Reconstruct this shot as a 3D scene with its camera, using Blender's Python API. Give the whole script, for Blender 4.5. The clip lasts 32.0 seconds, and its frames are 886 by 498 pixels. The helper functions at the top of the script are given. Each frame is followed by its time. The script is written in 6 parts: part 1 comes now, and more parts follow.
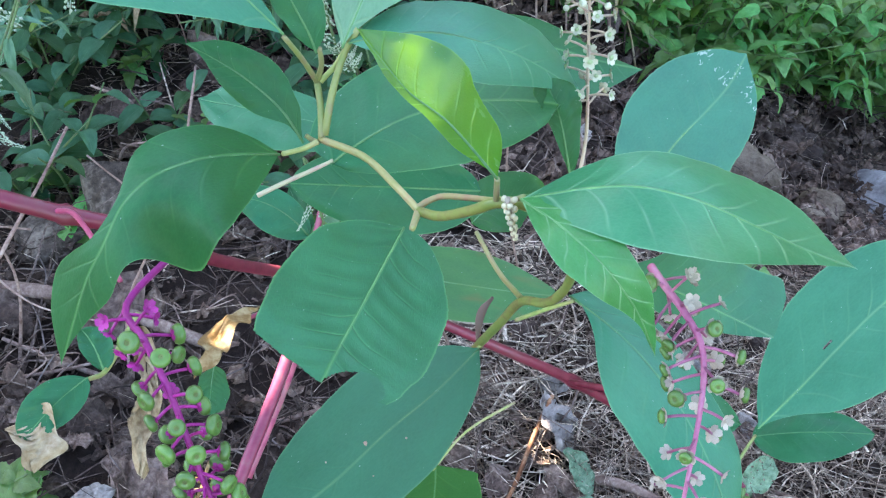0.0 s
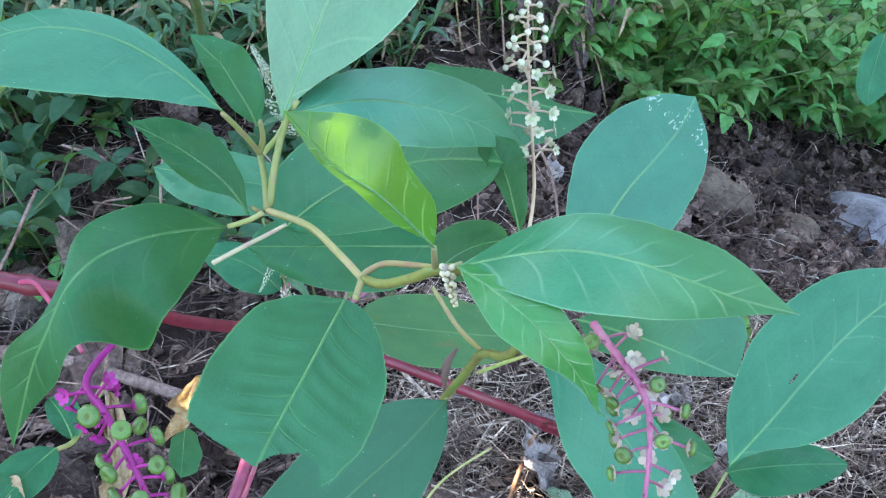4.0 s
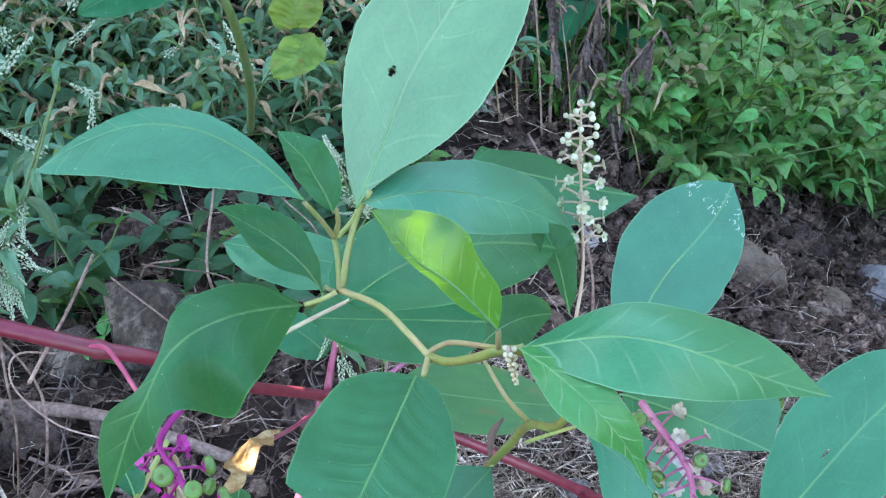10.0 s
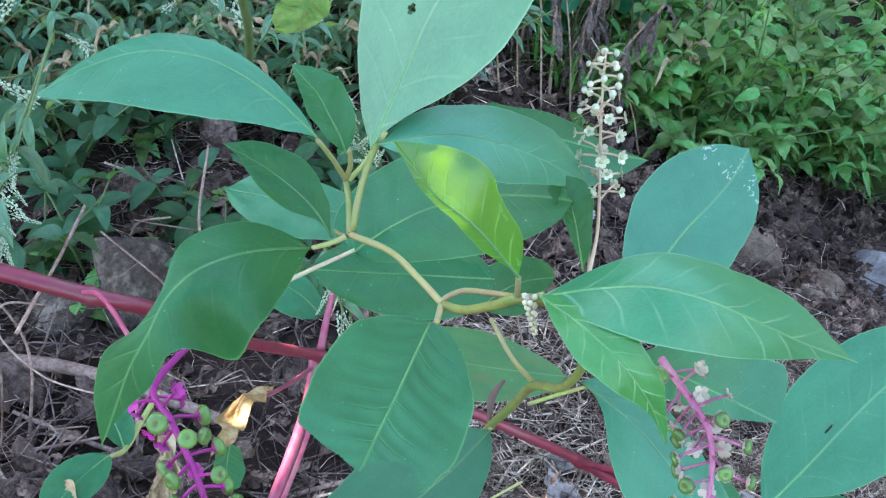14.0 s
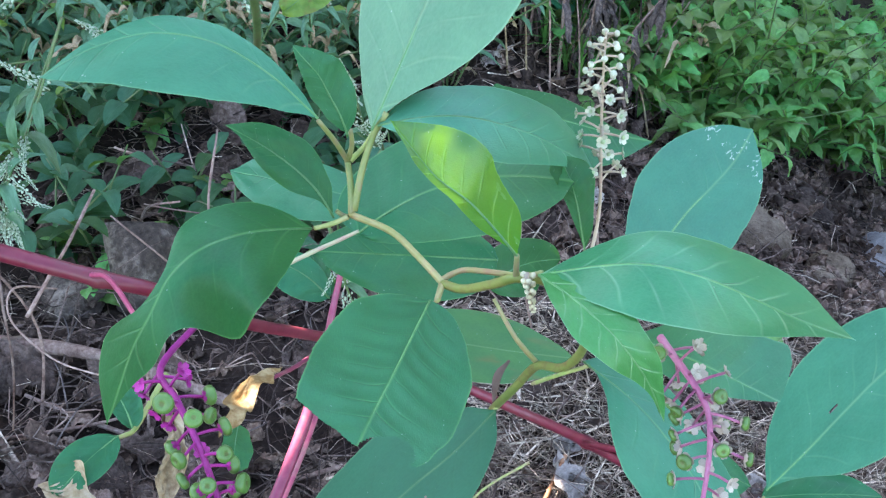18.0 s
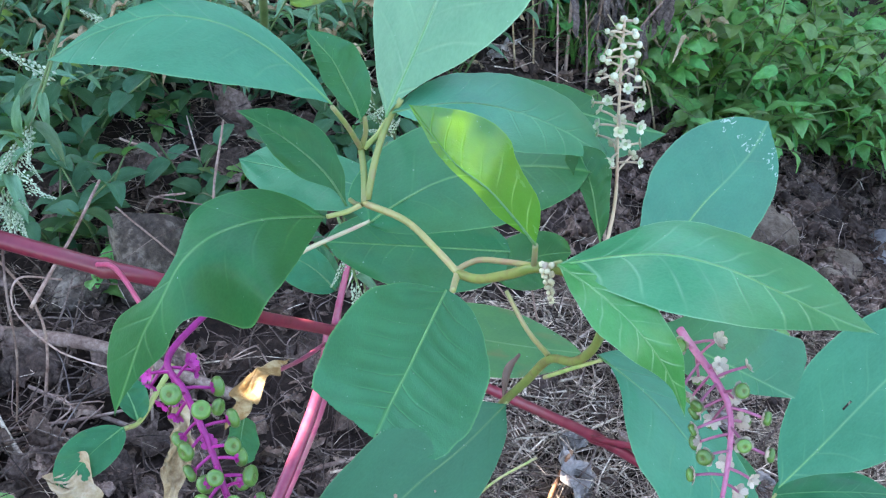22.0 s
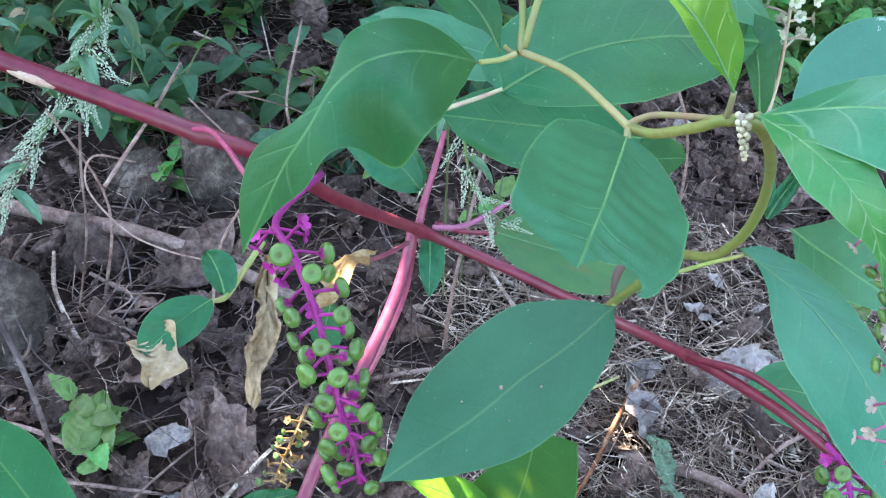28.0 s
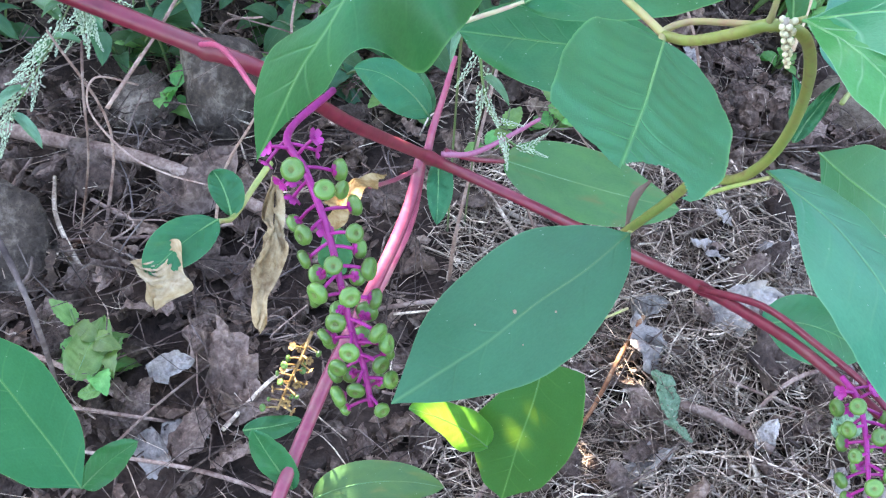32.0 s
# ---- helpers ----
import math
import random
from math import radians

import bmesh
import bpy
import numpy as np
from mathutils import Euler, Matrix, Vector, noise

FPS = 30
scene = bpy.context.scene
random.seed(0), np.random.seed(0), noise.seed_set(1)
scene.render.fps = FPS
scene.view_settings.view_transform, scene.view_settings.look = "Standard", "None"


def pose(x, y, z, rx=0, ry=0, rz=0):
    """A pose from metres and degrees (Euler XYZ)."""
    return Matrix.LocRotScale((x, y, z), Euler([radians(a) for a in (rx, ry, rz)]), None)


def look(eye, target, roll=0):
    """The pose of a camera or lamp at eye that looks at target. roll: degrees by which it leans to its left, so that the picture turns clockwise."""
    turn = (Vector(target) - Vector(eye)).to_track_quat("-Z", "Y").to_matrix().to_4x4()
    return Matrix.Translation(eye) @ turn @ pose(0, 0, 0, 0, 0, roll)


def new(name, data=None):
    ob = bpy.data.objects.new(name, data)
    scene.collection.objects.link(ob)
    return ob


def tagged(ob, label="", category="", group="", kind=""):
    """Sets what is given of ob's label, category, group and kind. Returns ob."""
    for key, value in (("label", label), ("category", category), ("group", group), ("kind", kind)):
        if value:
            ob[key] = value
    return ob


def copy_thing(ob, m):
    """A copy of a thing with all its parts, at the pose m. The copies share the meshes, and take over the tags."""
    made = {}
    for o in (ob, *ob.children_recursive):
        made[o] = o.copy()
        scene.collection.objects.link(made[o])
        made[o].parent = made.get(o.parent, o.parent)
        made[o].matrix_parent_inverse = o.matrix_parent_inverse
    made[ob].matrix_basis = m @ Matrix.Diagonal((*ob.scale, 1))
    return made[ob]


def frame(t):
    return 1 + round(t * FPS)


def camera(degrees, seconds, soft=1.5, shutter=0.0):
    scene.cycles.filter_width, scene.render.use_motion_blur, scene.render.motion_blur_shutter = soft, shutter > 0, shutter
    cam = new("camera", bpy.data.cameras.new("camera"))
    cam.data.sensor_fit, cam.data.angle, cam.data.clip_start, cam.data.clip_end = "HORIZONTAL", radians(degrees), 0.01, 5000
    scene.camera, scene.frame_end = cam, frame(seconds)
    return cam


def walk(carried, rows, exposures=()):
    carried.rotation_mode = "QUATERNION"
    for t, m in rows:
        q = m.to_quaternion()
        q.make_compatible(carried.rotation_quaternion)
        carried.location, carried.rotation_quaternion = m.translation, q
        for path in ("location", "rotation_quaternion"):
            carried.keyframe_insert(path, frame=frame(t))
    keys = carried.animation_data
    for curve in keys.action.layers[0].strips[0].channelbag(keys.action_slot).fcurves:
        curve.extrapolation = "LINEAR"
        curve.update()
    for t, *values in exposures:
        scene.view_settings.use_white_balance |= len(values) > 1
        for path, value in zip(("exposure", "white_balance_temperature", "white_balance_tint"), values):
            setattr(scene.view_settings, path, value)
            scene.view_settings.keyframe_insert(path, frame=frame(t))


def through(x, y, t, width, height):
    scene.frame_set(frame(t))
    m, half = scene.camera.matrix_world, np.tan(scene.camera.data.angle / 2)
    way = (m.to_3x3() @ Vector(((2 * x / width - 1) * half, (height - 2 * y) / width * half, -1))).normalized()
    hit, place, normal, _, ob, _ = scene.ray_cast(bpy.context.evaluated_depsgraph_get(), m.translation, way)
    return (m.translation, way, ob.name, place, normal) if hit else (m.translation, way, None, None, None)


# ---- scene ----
cam = camera(40.0, 32.0, soft=1.25)
PATH = [
    (0.0, look((0.0131, -0.8911, 0.9387), (0.0181, -0.5234, 0.6000), -0.81)),
    (0.5, look((0.0151, -0.8870, 0.9335), (0.0195, -0.5198, 0.5941), -1.08)),
    (1.0, look((0.0093, -0.8877, 0.9327), (0.0124, -0.5201, 0.5938), -0.49)),
    (1.5, look((0.0094, -0.8879, 0.9330), (0.0094, -0.5205, 0.5938), -0.94)),
    (2.0, look((0.0079, -0.8880, 0.9330), (0.0058, -0.5210, 0.5935), -1.33)),
    (2.5, look((0.0084, -0.8848, 0.9281), (0.0052, -0.5200, 0.5862), -1.69)),
    (3.0, look((0.0195, -0.8880, 0.9428), (0.0189, -0.5209, 0.6033), -2.70)),
    (3.5, look((0.0267, -0.8874, 0.9472), (0.0366, -0.5148, 0.6140), -2.78)),
    (5.5, look((0.0249, -0.8964, 0.9572), (0.0357, -0.5125, 0.6370), -3.18)),
    (6.0, look((0.0291, -0.9003, 0.9657), (0.0382, -0.5121, 0.6507), -4.22)),
    (6.5, look((0.0308, -0.9075, 0.9780), (0.0405, -0.5123, 0.6719), -4.55)),
    (7.0, look((0.0295, -0.9133, 0.9850), (0.0371, -0.5122, 0.6867), -4.53)),
    (7.5, look((0.0289, -0.9169, 0.9883), (0.0338, -0.5132, 0.6933), -4.02)),
    (8.0, look((0.0297, -0.9152, 0.9857), (0.0335, -0.5124, 0.6895), -4.01)),
    (8.5, look((0.0318, -0.9137, 0.9827), (0.0348, -0.5139, 0.6825), -4.33)),
    (9.0, look((0.0283, -0.9147, 0.9830), (0.0299, -0.5170, 0.6800), -4.31)),
    (9.5, look((0.0219, -0.9136, 0.9804), (0.0222, -0.5182, 0.6743), -3.65)),
    (10.0, look((0.0156, -0.9094, 0.9752), (0.0161, -0.5159, 0.6667), -2.83)),
    (10.5, look((0.0181, -0.9138, 0.9783), (0.0199, -0.5206, 0.6694), -2.64)),
    (11.0, look((0.0187, -0.9133, 0.9776), (0.0219, -0.5198, 0.6691), -2.57)),
    (11.5, look((0.0106, -0.9058, 0.9637), (0.0131, -0.5178, 0.6484), -1.75)),
    (12.0, look((0.0097, -0.9043, 0.9621), (0.0128, -0.5166, 0.6463), -1.45)),
    (12.5, look((0.0109, -0.9043, 0.9628), (0.0151, -0.5165, 0.6472), -1.34)),
    (13.0, look((0.0106, -0.9035, 0.9615), (0.0157, -0.5158, 0.6458), -1.20)),
    (13.5, look((0.0077, -0.9037, 0.9593), (0.0129, -0.5162, 0.6433), -0.78)),
    (14.0, look((0.0061, -0.9030, 0.9580), (0.0116, -0.5159, 0.6416), -0.27)),
    (14.5, look((0.0056, -0.9035, 0.9578), (0.0110, -0.5164, 0.6413), -0.08)),
    (16.5, look((0.0029, -0.9033, 0.9548), (0.0045, -0.5179, 0.6362), -0.30)),
    (17.0, look((0.0041, -0.9005, 0.9532), (0.0045, -0.5167, 0.6328), -0.48)),
    (17.5, look((0.0097, -0.9038, 0.9573), (0.0096, -0.5215, 0.6351), -1.07)),
    (18.0, look((0.0097, -0.9064, 0.9587), (0.0102, -0.5232, 0.6374), -0.94)),
    (18.5, look((0.0089, -0.9068, 0.9593), (0.0090, -0.5227, 0.6391), -0.93)),
    (19.0, look((-0.0000, -0.9000, 0.9500), (0.0000, -0.5170, 0.6286), 0.00)),
    (19.5, look((0.0017, -0.8998, 0.9505), (0.0025, -0.5176, 0.6281), -0.06)),
    (20.0, look((0.0053, -0.9032, 0.9547), (0.0065, -0.5205, 0.6329), -0.38)),
    (20.5, look((0.0062, -0.9025, 0.9533), (0.0068, -0.5197, 0.6317), -0.65)),
    (21.0, look((0.0070, -0.9027, 0.9532), (0.0067, -0.5203, 0.6310), -0.81)),
    (21.5, look((0.0067, -0.9021, 0.9529), (0.0062, -0.5201, 0.6304), -0.81)),
    (22.0, look((0.0057, -0.9018, 0.9524), (0.0051, -0.5199, 0.6298), -0.62)),
    (22.5, look((0.0048, -0.9018, 0.9516), (0.0045, -0.5196, 0.6293), -0.45)),
    (23.0, look((0.0033, -0.9025, 0.9508), (0.0035, -0.5206, 0.6281), -0.09)),
    (23.5, look((-0.0003, -0.9028, 0.9480), (0.0005, -0.5207, 0.6256), 0.72)),
    (24.0, look((-0.0002, -0.9038, 0.9488), (0.0010, -0.5215, 0.6265), 0.85)),
    (24.5, look((0.0034, -0.9027, 0.9500), (0.0039, -0.5200, 0.6282), 0.16)),
    (26.5, look((0.0022, -0.9045, 0.9512), (0.0021, -0.5210, 0.6304), 0.36)),
    (27.0, look((-0.0003, -0.9027, 0.9476), (-0.0001, -0.5197, 0.6262), 0.56)),
    (27.5, look((-0.0228, -0.9035, 0.9266), (-0.0302, -0.5255, 0.5994), 2.45)),
    (28.0, look((-0.0285, -0.8947, 0.9104), (-0.0447, -0.5296, 0.5692), 2.16)),
    (28.5, look((-0.0275, -0.8961, 0.9109), (-0.0531, -0.5429, 0.5579), 0.96)),
    (29.0, look((-0.0308, -0.9002, 0.9121), (-0.0579, -0.5523, 0.5539), 0.92)),
    (29.5, look((-0.0344, -0.8987, 0.9102), (-0.0604, -0.5517, 0.5511), 1.47)),
    (30.0, look((-0.0336, -0.8998, 0.9095), (-0.0580, -0.5520, 0.5511), 1.99)),
    (30.5, look((-0.0336, -0.8997, 0.9092), (-0.0555, -0.5495, 0.5530), 2.41)),
    (31.0, look((-0.0355, -0.8955, 0.9026), (-0.0523, -0.5441, 0.5473), 2.78)),
    (31.5, look((-0.0358, -0.8913, 0.8931), (-0.0497, -0.5423, 0.5353), 3.45)),
    (32.0, look((-0.0346, -0.8908, 0.8956), (-0.0484, -0.5432, 0.5365), 3.29)),
]
walk(cam, PATH, exposures=[(0.0, 3.06, 6680, 8), (27.3, 3.04, 6680, 8), (29.4, 3.36, 6950, 11), (32.0, 3.36, 6950, 11)])

# ---- world and sun ----
SUN_TO = Vector((-0.30, 0.55, 0.78)).normalized()
world = bpy.data.worlds.new("world")
scene.world = world
world.use_nodes = True
wn = world.node_tree.nodes
sky = wn.new("ShaderNodeTexSky")
sky.sky_type = "NISHITA"
sky.sun_disc = False
sky.sun_elevation = math.asin(SUN_TO.z)
sky.sun_rotation = math.atan2(SUN_TO.x, SUN_TO.y)
wn["Background"].inputs["Strength"].default_value = 0.12
world.node_tree.links.new(sky.outputs[0], wn["Background"].inputs["Color"])
sun = new("sun", bpy.data.lights.new("sun", "SUN"))
sun.data.energy = 5.0
sun.data.angle = radians(0.53)
sun.data.color = (1.0, 0.93, 0.82)
sun.matrix_world = look(SUN_TO * 20, (0, 0, 0))


# ---- materials ----
def material(name, base, rough=0.6, spec=0.5):
    m = bpy.data.materials.new(name)
    m.use_nodes = True
    b = m.node_tree.nodes["Principled BSDF"]
    b.inputs["Base Color"].default_value = (*base, 1)
    b.inputs["Roughness"].default_value = rough
    b.inputs["Specular IOR Level"].default_value = spec
    return m


def node(m, kind, **sets):
    n = m.node_tree.nodes.new(kind)
    for key, value in sets.items():
        n.inputs[key].default_value = value
    return n


def link(m, a, b):
    m.node_tree.links.new(a, b)


def math_node(m, op, a, b=None, clamp=False):
    n = m.node_tree.nodes.new("ShaderNodeMath")
    n.operation, n.use_clamp = op, clamp
    for i, v in enumerate((a, b)):
        if v is None:
            continue
        if isinstance(v, (int, float)):
            n.inputs[i].default_value = v
        else:
            link(m, v, n.inputs[i])
    return n.outputs[0]


def mix_colour(m, fac, a, b, mode="MIX"):
    n = m.node_tree.nodes.new("ShaderNodeMix")
    n.data_type, n.blend_type = "RGBA", mode
    for i, v in ((0, fac), (6, a), (7, b)):
        if isinstance(v, (int, float)):
            n.inputs[i].default_value = v
        elif isinstance(v, tuple):
            n.inputs[i].default_value = (*v, 1)
        else:
            link(m, v, n.inputs[i])
    return n.outputs[2]


def ramp(m, fac, stops):
    n = m.node_tree.nodes.new("ShaderNodeValToRGB")
    e = n.color_ramp.elements
    while len(e) < len(stops):
        e.new(0.5)
    for k, (p, c) in zip(e, stops):
        k.position, k.color = p, (*c, 1)
    link(m, fac, n.inputs[0])
    return n.outputs[0]


def noise_at(m, scale, detail=3, rough=0.55, coords=None, distort=0.0):
    n = node(m, "ShaderNodeTexNoise", Scale=scale, Detail=detail, Roughness=rough, Distortion=distort)
    if coords is None:
        coords = m.node_tree.nodes.new("ShaderNodeTexCoord").outputs["Object"]
    link(m, coords, n.inputs["Vector"])
    return n.outputs["Fac"]


def leaf_material(name, base, light, vein, through=0.22, rough=0.5, veins=9, vein_mix=0.22, specks=0.5, patch=None, spec=0.45, marks=False, vary=0.3, groove=0.22, glow=(0.27, 0.58, 0.02)):
    """A green blade: two-scale mottling, pale arching side veins by the blade's own UV, specks of dust, some light let through."""
    m = material(name, base, rough, spec)
    nt = m.node_tree
    b = nt.nodes["Principled BSDF"]
    uv = nt.nodes.new("ShaderNodeTexCoord").outputs["UV"]
    sep = nt.nodes.new("ShaderNodeSeparateXYZ")
    link(m, uv, sep.inputs[0])
    s, t = sep.outputs[0], sep.outputs[1]
    w = math_node(m, "ABSOLUTE", math_node(m, "SUBTRACT", math_node(m, "MULTIPLY", t, 2.0), 1.0))
    wob = math_node(m, "MULTIPLY", math_node(m, "SUBTRACT", noise_at(m, 4.0, 1, 0.4, uv), 0.5), 0.05)
    bend = math_node(m, "POWER", w, 0.75)
    side = math_node(m, "MULTIPLY", math_node(m, "GREATER_THAN", t, 0.5), 0.5)
    ph = math_node(m, "ADD", math_node(m, "MULTIPLY", math_node(m, "ADD", math_node(m, "SUBTRACT", s, math_node(m, "MULTIPLY", bend, 0.20)), wob), float(veins)), side)
    fr = math_node(m, "ABSOLUTE", math_node(m, "SUBTRACT", math_node(m, "FRACT", ph), 0.5))
    line = math_node(m, "SUBTRACT", 1.0, math_node(m, "MULTIPLY", fr, 13.0), True)
    fade = math_node(m, "MULTIPLY", math_node(m, "SUBTRACT", 1.0, math_node(m, "MULTIPLY", w, 1.25), True), ramp(m, noise_at(m, 3.0, 2, 0.5, uv), [(0.38, (0.15,) * 3), (0.62, (1, 1, 1))]))
    side_vein = math_node(m, "MULTIPLY", line, fade)
    rib = math_node(m, "SUBTRACT", 1.0, math_node(m, "MULTIPLY", w, 34.0), True)
    net = node(m, "ShaderNodeTexVoronoi", Scale=46.0)
    net.feature = "DISTANCE_TO_EDGE"
    link(m, uv, net.inputs["Vector"])
    netline = math_node(m, "SUBTRACT", 1.0, math_node(m, "MULTIPLY", net.outputs["Distance"], 7.0), True)
    info = nt.nodes.new("ShaderNodeObjectInfo")
    big = noise_at(m, 3.5, 4, 0.6, uv)
    fine = noise_at(m, 60.0, 3, 0.6, uv)
    tone = math_node(m, "ADD", math_node(m, "MULTIPLY", big, 0.7), math_node(m, "MULTIPLY", fine, 0.3))
    col = mix_colour(m, ramp(m, tone, [(0.36, (0, 0, 0)), (0.62, (1, 1, 1))]), base, light)
    hue = nt.nodes.new("ShaderNodeHueSaturation")
    link(m, col, hue.inputs["Color"])
    isle = nt.nodes.new("ShaderNodeNewGeometry").outputs["Random Per Island"]
    any_one = math_node(m, "FRACT", math_node(m, "ADD", info.outputs["Random"], isle))
    link(m, math_node(m, "ADD", math_node(m, "MULTIPLY", any_one, 0.1 * vary), 0.5 - 0.05 * vary), hue.inputs["Hue"])
    link(m, math_node(m, "ADD", math_node(m, "MULTIPLY", any_one, vary), 1.0 - vary / 2), hue.inputs["Value"])
    col = hue.outputs[0]
    if patch:
        spot = ramp(m, noise_at(m, 2.2, 3, 0.6, uv, 0.6), [(0.52, (0, 0, 0)), (0.62, (1, 1, 1))])
        col = mix_colour(m, spot, col, patch)
    vv = math_node(m, "MAXIMUM", math_node(m, "MULTIPLY", side_vein, vein_mix), math_node(m, "MULTIPLY", rib, 0.4))
    vv = math_node(m, "MAXIMUM", vv, math_node(m, "MULTIPLY", netline, 0.03))
    col = mix_colour(m, vv, col, vein)
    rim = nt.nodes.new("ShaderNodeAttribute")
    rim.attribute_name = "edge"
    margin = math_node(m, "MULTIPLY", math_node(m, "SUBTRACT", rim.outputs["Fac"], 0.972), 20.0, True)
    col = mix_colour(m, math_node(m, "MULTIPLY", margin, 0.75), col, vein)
    if marks:
        blot = math_node(m, "MULTIPLY", math_node(m, "GREATER_THAN", noise_at(m, 22.0, 3, 0.6, uv, 1.5), 0.60), math_node(m, "GREATER_THAN", noise_at(m, 4.0, 1, 0.5, uv), 0.54))
        blot = math_node(m, "MULTIPLY", blot, math_node(m, "GREATER_THAN", s, 0.66))
        col = mix_colour(m, math_node(m, "MULTIPLY", blot, 0.75), col, (0.48, 0.54, 0.46))
    if specks:
        sp = node(m, "ShaderNodeTexVoronoi", Scale=26.0, Randomness=1.0)
        link(m, uv, sp.inputs["Vector"])
        dot = math_node(m, "LESS_THAN", sp.outputs["Distance"], math_node(m, "MULTIPLY", math_node(m, "SUBTRACT", noise_at(m, 14.0, 2, 0.5, uv), 0.47), 0.55))
        col = mix_colour(m, math_node(m, "MULTIPLY", dot, specks), col, (0.52, 0.56, 0.48))
    link(m, col, b.inputs["Base Color"])
    link(m, ramp(m, big, [(0.3, (rough - 0.07,) * 3), (0.7, (rough + 0.1,) * 3)]), b.inputs["Roughness"])
    h = math_node(m, "ADD", math_node(m, "MULTIPLY", math_node(m, "MAXIMUM", side_vein, rib), -groove), math_node(m, "ADD", math_node(m, "MULTIPLY", netline, -0.03), math_node(m, "MULTIPLY", big, 0.5)))
    bump = node(m, "ShaderNodeBump", Strength=0.7, Distance=0.001)
    link(m, h, bump.inputs["Height"])
    link(m, bump.outputs[0], b.inputs["Normal"])
    tr = nt.nodes.new("ShaderNodeBsdfTranslucent")
    link(m, mix_colour(m, 0.6, col, glow), tr.inputs["Color"])
    mixs = nt.nodes.new("ShaderNodeMixShader")
    mixs.inputs[0].default_value = through
    link(m, b.outputs[0], mixs.inputs[1])
    link(m, tr.outputs[0], mixs.inputs[2])
    link(m, mixs.outputs[0], nt.nodes["Material Output"].inputs["Surface"])
    return m


def speckled(name, a, b, scale, rough=0.7, bump=0.4, dist=0.002, c=None, spec=0.4, fine=8.0, rand=0.25):
    """A mottled natural surface in object space, varied from piece to piece."""
    m = material(name, a, rough, spec)
    nt = m.node_tree
    bs = nt.nodes["Principled BSDF"]
    co = nt.nodes.new("ShaderNodeTexCoord").outputs["Object"]
    big = noise_at(m, scale, 5, 0.6, co)
    small = noise_at(m, scale * fine, 4, 0.65, co)
    tone = math_node(m, "ADD", math_node(m, "MULTIPLY", big, 0.6), math_node(m, "MULTIPLY", small, 0.4))
    stops = [(0.36, a), (0.62, b)] if c is None else [(0.34, a), (0.5, b), (0.64, c)]
    col = ramp(m, tone, stops)
    hue = nt.nodes.new("ShaderNodeHueSaturation")
    info = nt.nodes.new("ShaderNodeObjectInfo")
    geo = nt.nodes.new("ShaderNodeNewGeometry")
    rnd = math_node(m, "FRACT", math_node(m, "ADD", info.outputs["Random"], geo.outputs["Random Per Island"]))
    link(m, math_node(m, "ADD", math_node(m, "MULTIPLY", rnd, rand * 2), 1.0 - rand), hue.inputs["Value"])
    link(m, col, hue.inputs["Color"])
    link(m, hue.outputs[0], bs.inputs["Base Color"])
    bp = node(m, "ShaderNodeBump", Strength=bump, Distance=dist)
    link(m, tone, bp.inputs["Height"])
    link(m, bp.outputs[0], bs.inputs["Normal"])
    return m


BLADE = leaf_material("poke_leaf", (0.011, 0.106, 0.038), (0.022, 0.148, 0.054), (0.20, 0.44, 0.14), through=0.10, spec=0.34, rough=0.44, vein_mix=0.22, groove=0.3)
# Bluer, lighter copy of BLADE: the sky's sheen is put into the colour.
BLADE_SKYLIT = leaf_material("poke_leaf_dusty", (0.026, 0.155, 0.074), (0.042, 0.205, 0.102), (0.24, 0.46, 0.20), through=0.09, spec=0.40, rough=0.42, vein_mix=0.25, groove=0.4)
# Still brighter copy: skylight on one up-facing leaf is painted into its greens.
BLADE_SKYBRIGHT = leaf_material("poke_leaf_broad", (0.040, 0.190, 0.098), (0.062, 0.245, 0.130), (0.30, 0.54, 0.28), through=0.10, spec=0.45, rough=0.38, vein_mix=0.35, groove=0.5)
# Darker and yellower than BLADE, with a yellow translucent tint.
BLADE_DARKER = leaf_material("poke_leaf_thin", (0.013, 0.092, 0.024), (0.024, 0.130, 0.036), (0.24, 0.44, 0.12), through=0.12, spec=0.30, vein_mix=0.2, glow=(0.50, 0.80, 0.01))
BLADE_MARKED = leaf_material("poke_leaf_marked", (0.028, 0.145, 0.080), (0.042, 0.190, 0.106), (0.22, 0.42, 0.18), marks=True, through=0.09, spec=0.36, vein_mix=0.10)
# BLADE lightened for the large lower leaf; light from above is in the colour.
BLADE_TOPLIT = leaf_material("poke_leaf_older", (0.024, 0.128, 0.058), (0.038, 0.165, 0.078), (0.20, 0.38, 0.16), spec=0.34, vein_mix=0.08, through=0.09)
# The tall leaf's paleness is skylight, carried by these lighter greens.
BLADE_SKYWARD = leaf_material("poke_leaf_pale", (0.095, 0.245, 0.132), (0.145, 0.330, 0.182), (0.40, 0.58, 0.32), vein_mix=0.38, through=0.10, spec=0.5, groove=0.8)
# Glossy and fresh leaves: base greens lifted to carry part of the sheen.
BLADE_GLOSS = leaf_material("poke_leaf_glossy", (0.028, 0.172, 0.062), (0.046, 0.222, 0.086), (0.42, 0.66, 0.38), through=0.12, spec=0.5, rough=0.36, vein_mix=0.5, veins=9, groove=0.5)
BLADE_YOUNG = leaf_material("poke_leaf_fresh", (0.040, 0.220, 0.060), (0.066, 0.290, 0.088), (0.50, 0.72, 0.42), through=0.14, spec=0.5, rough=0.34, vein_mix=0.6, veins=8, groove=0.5)
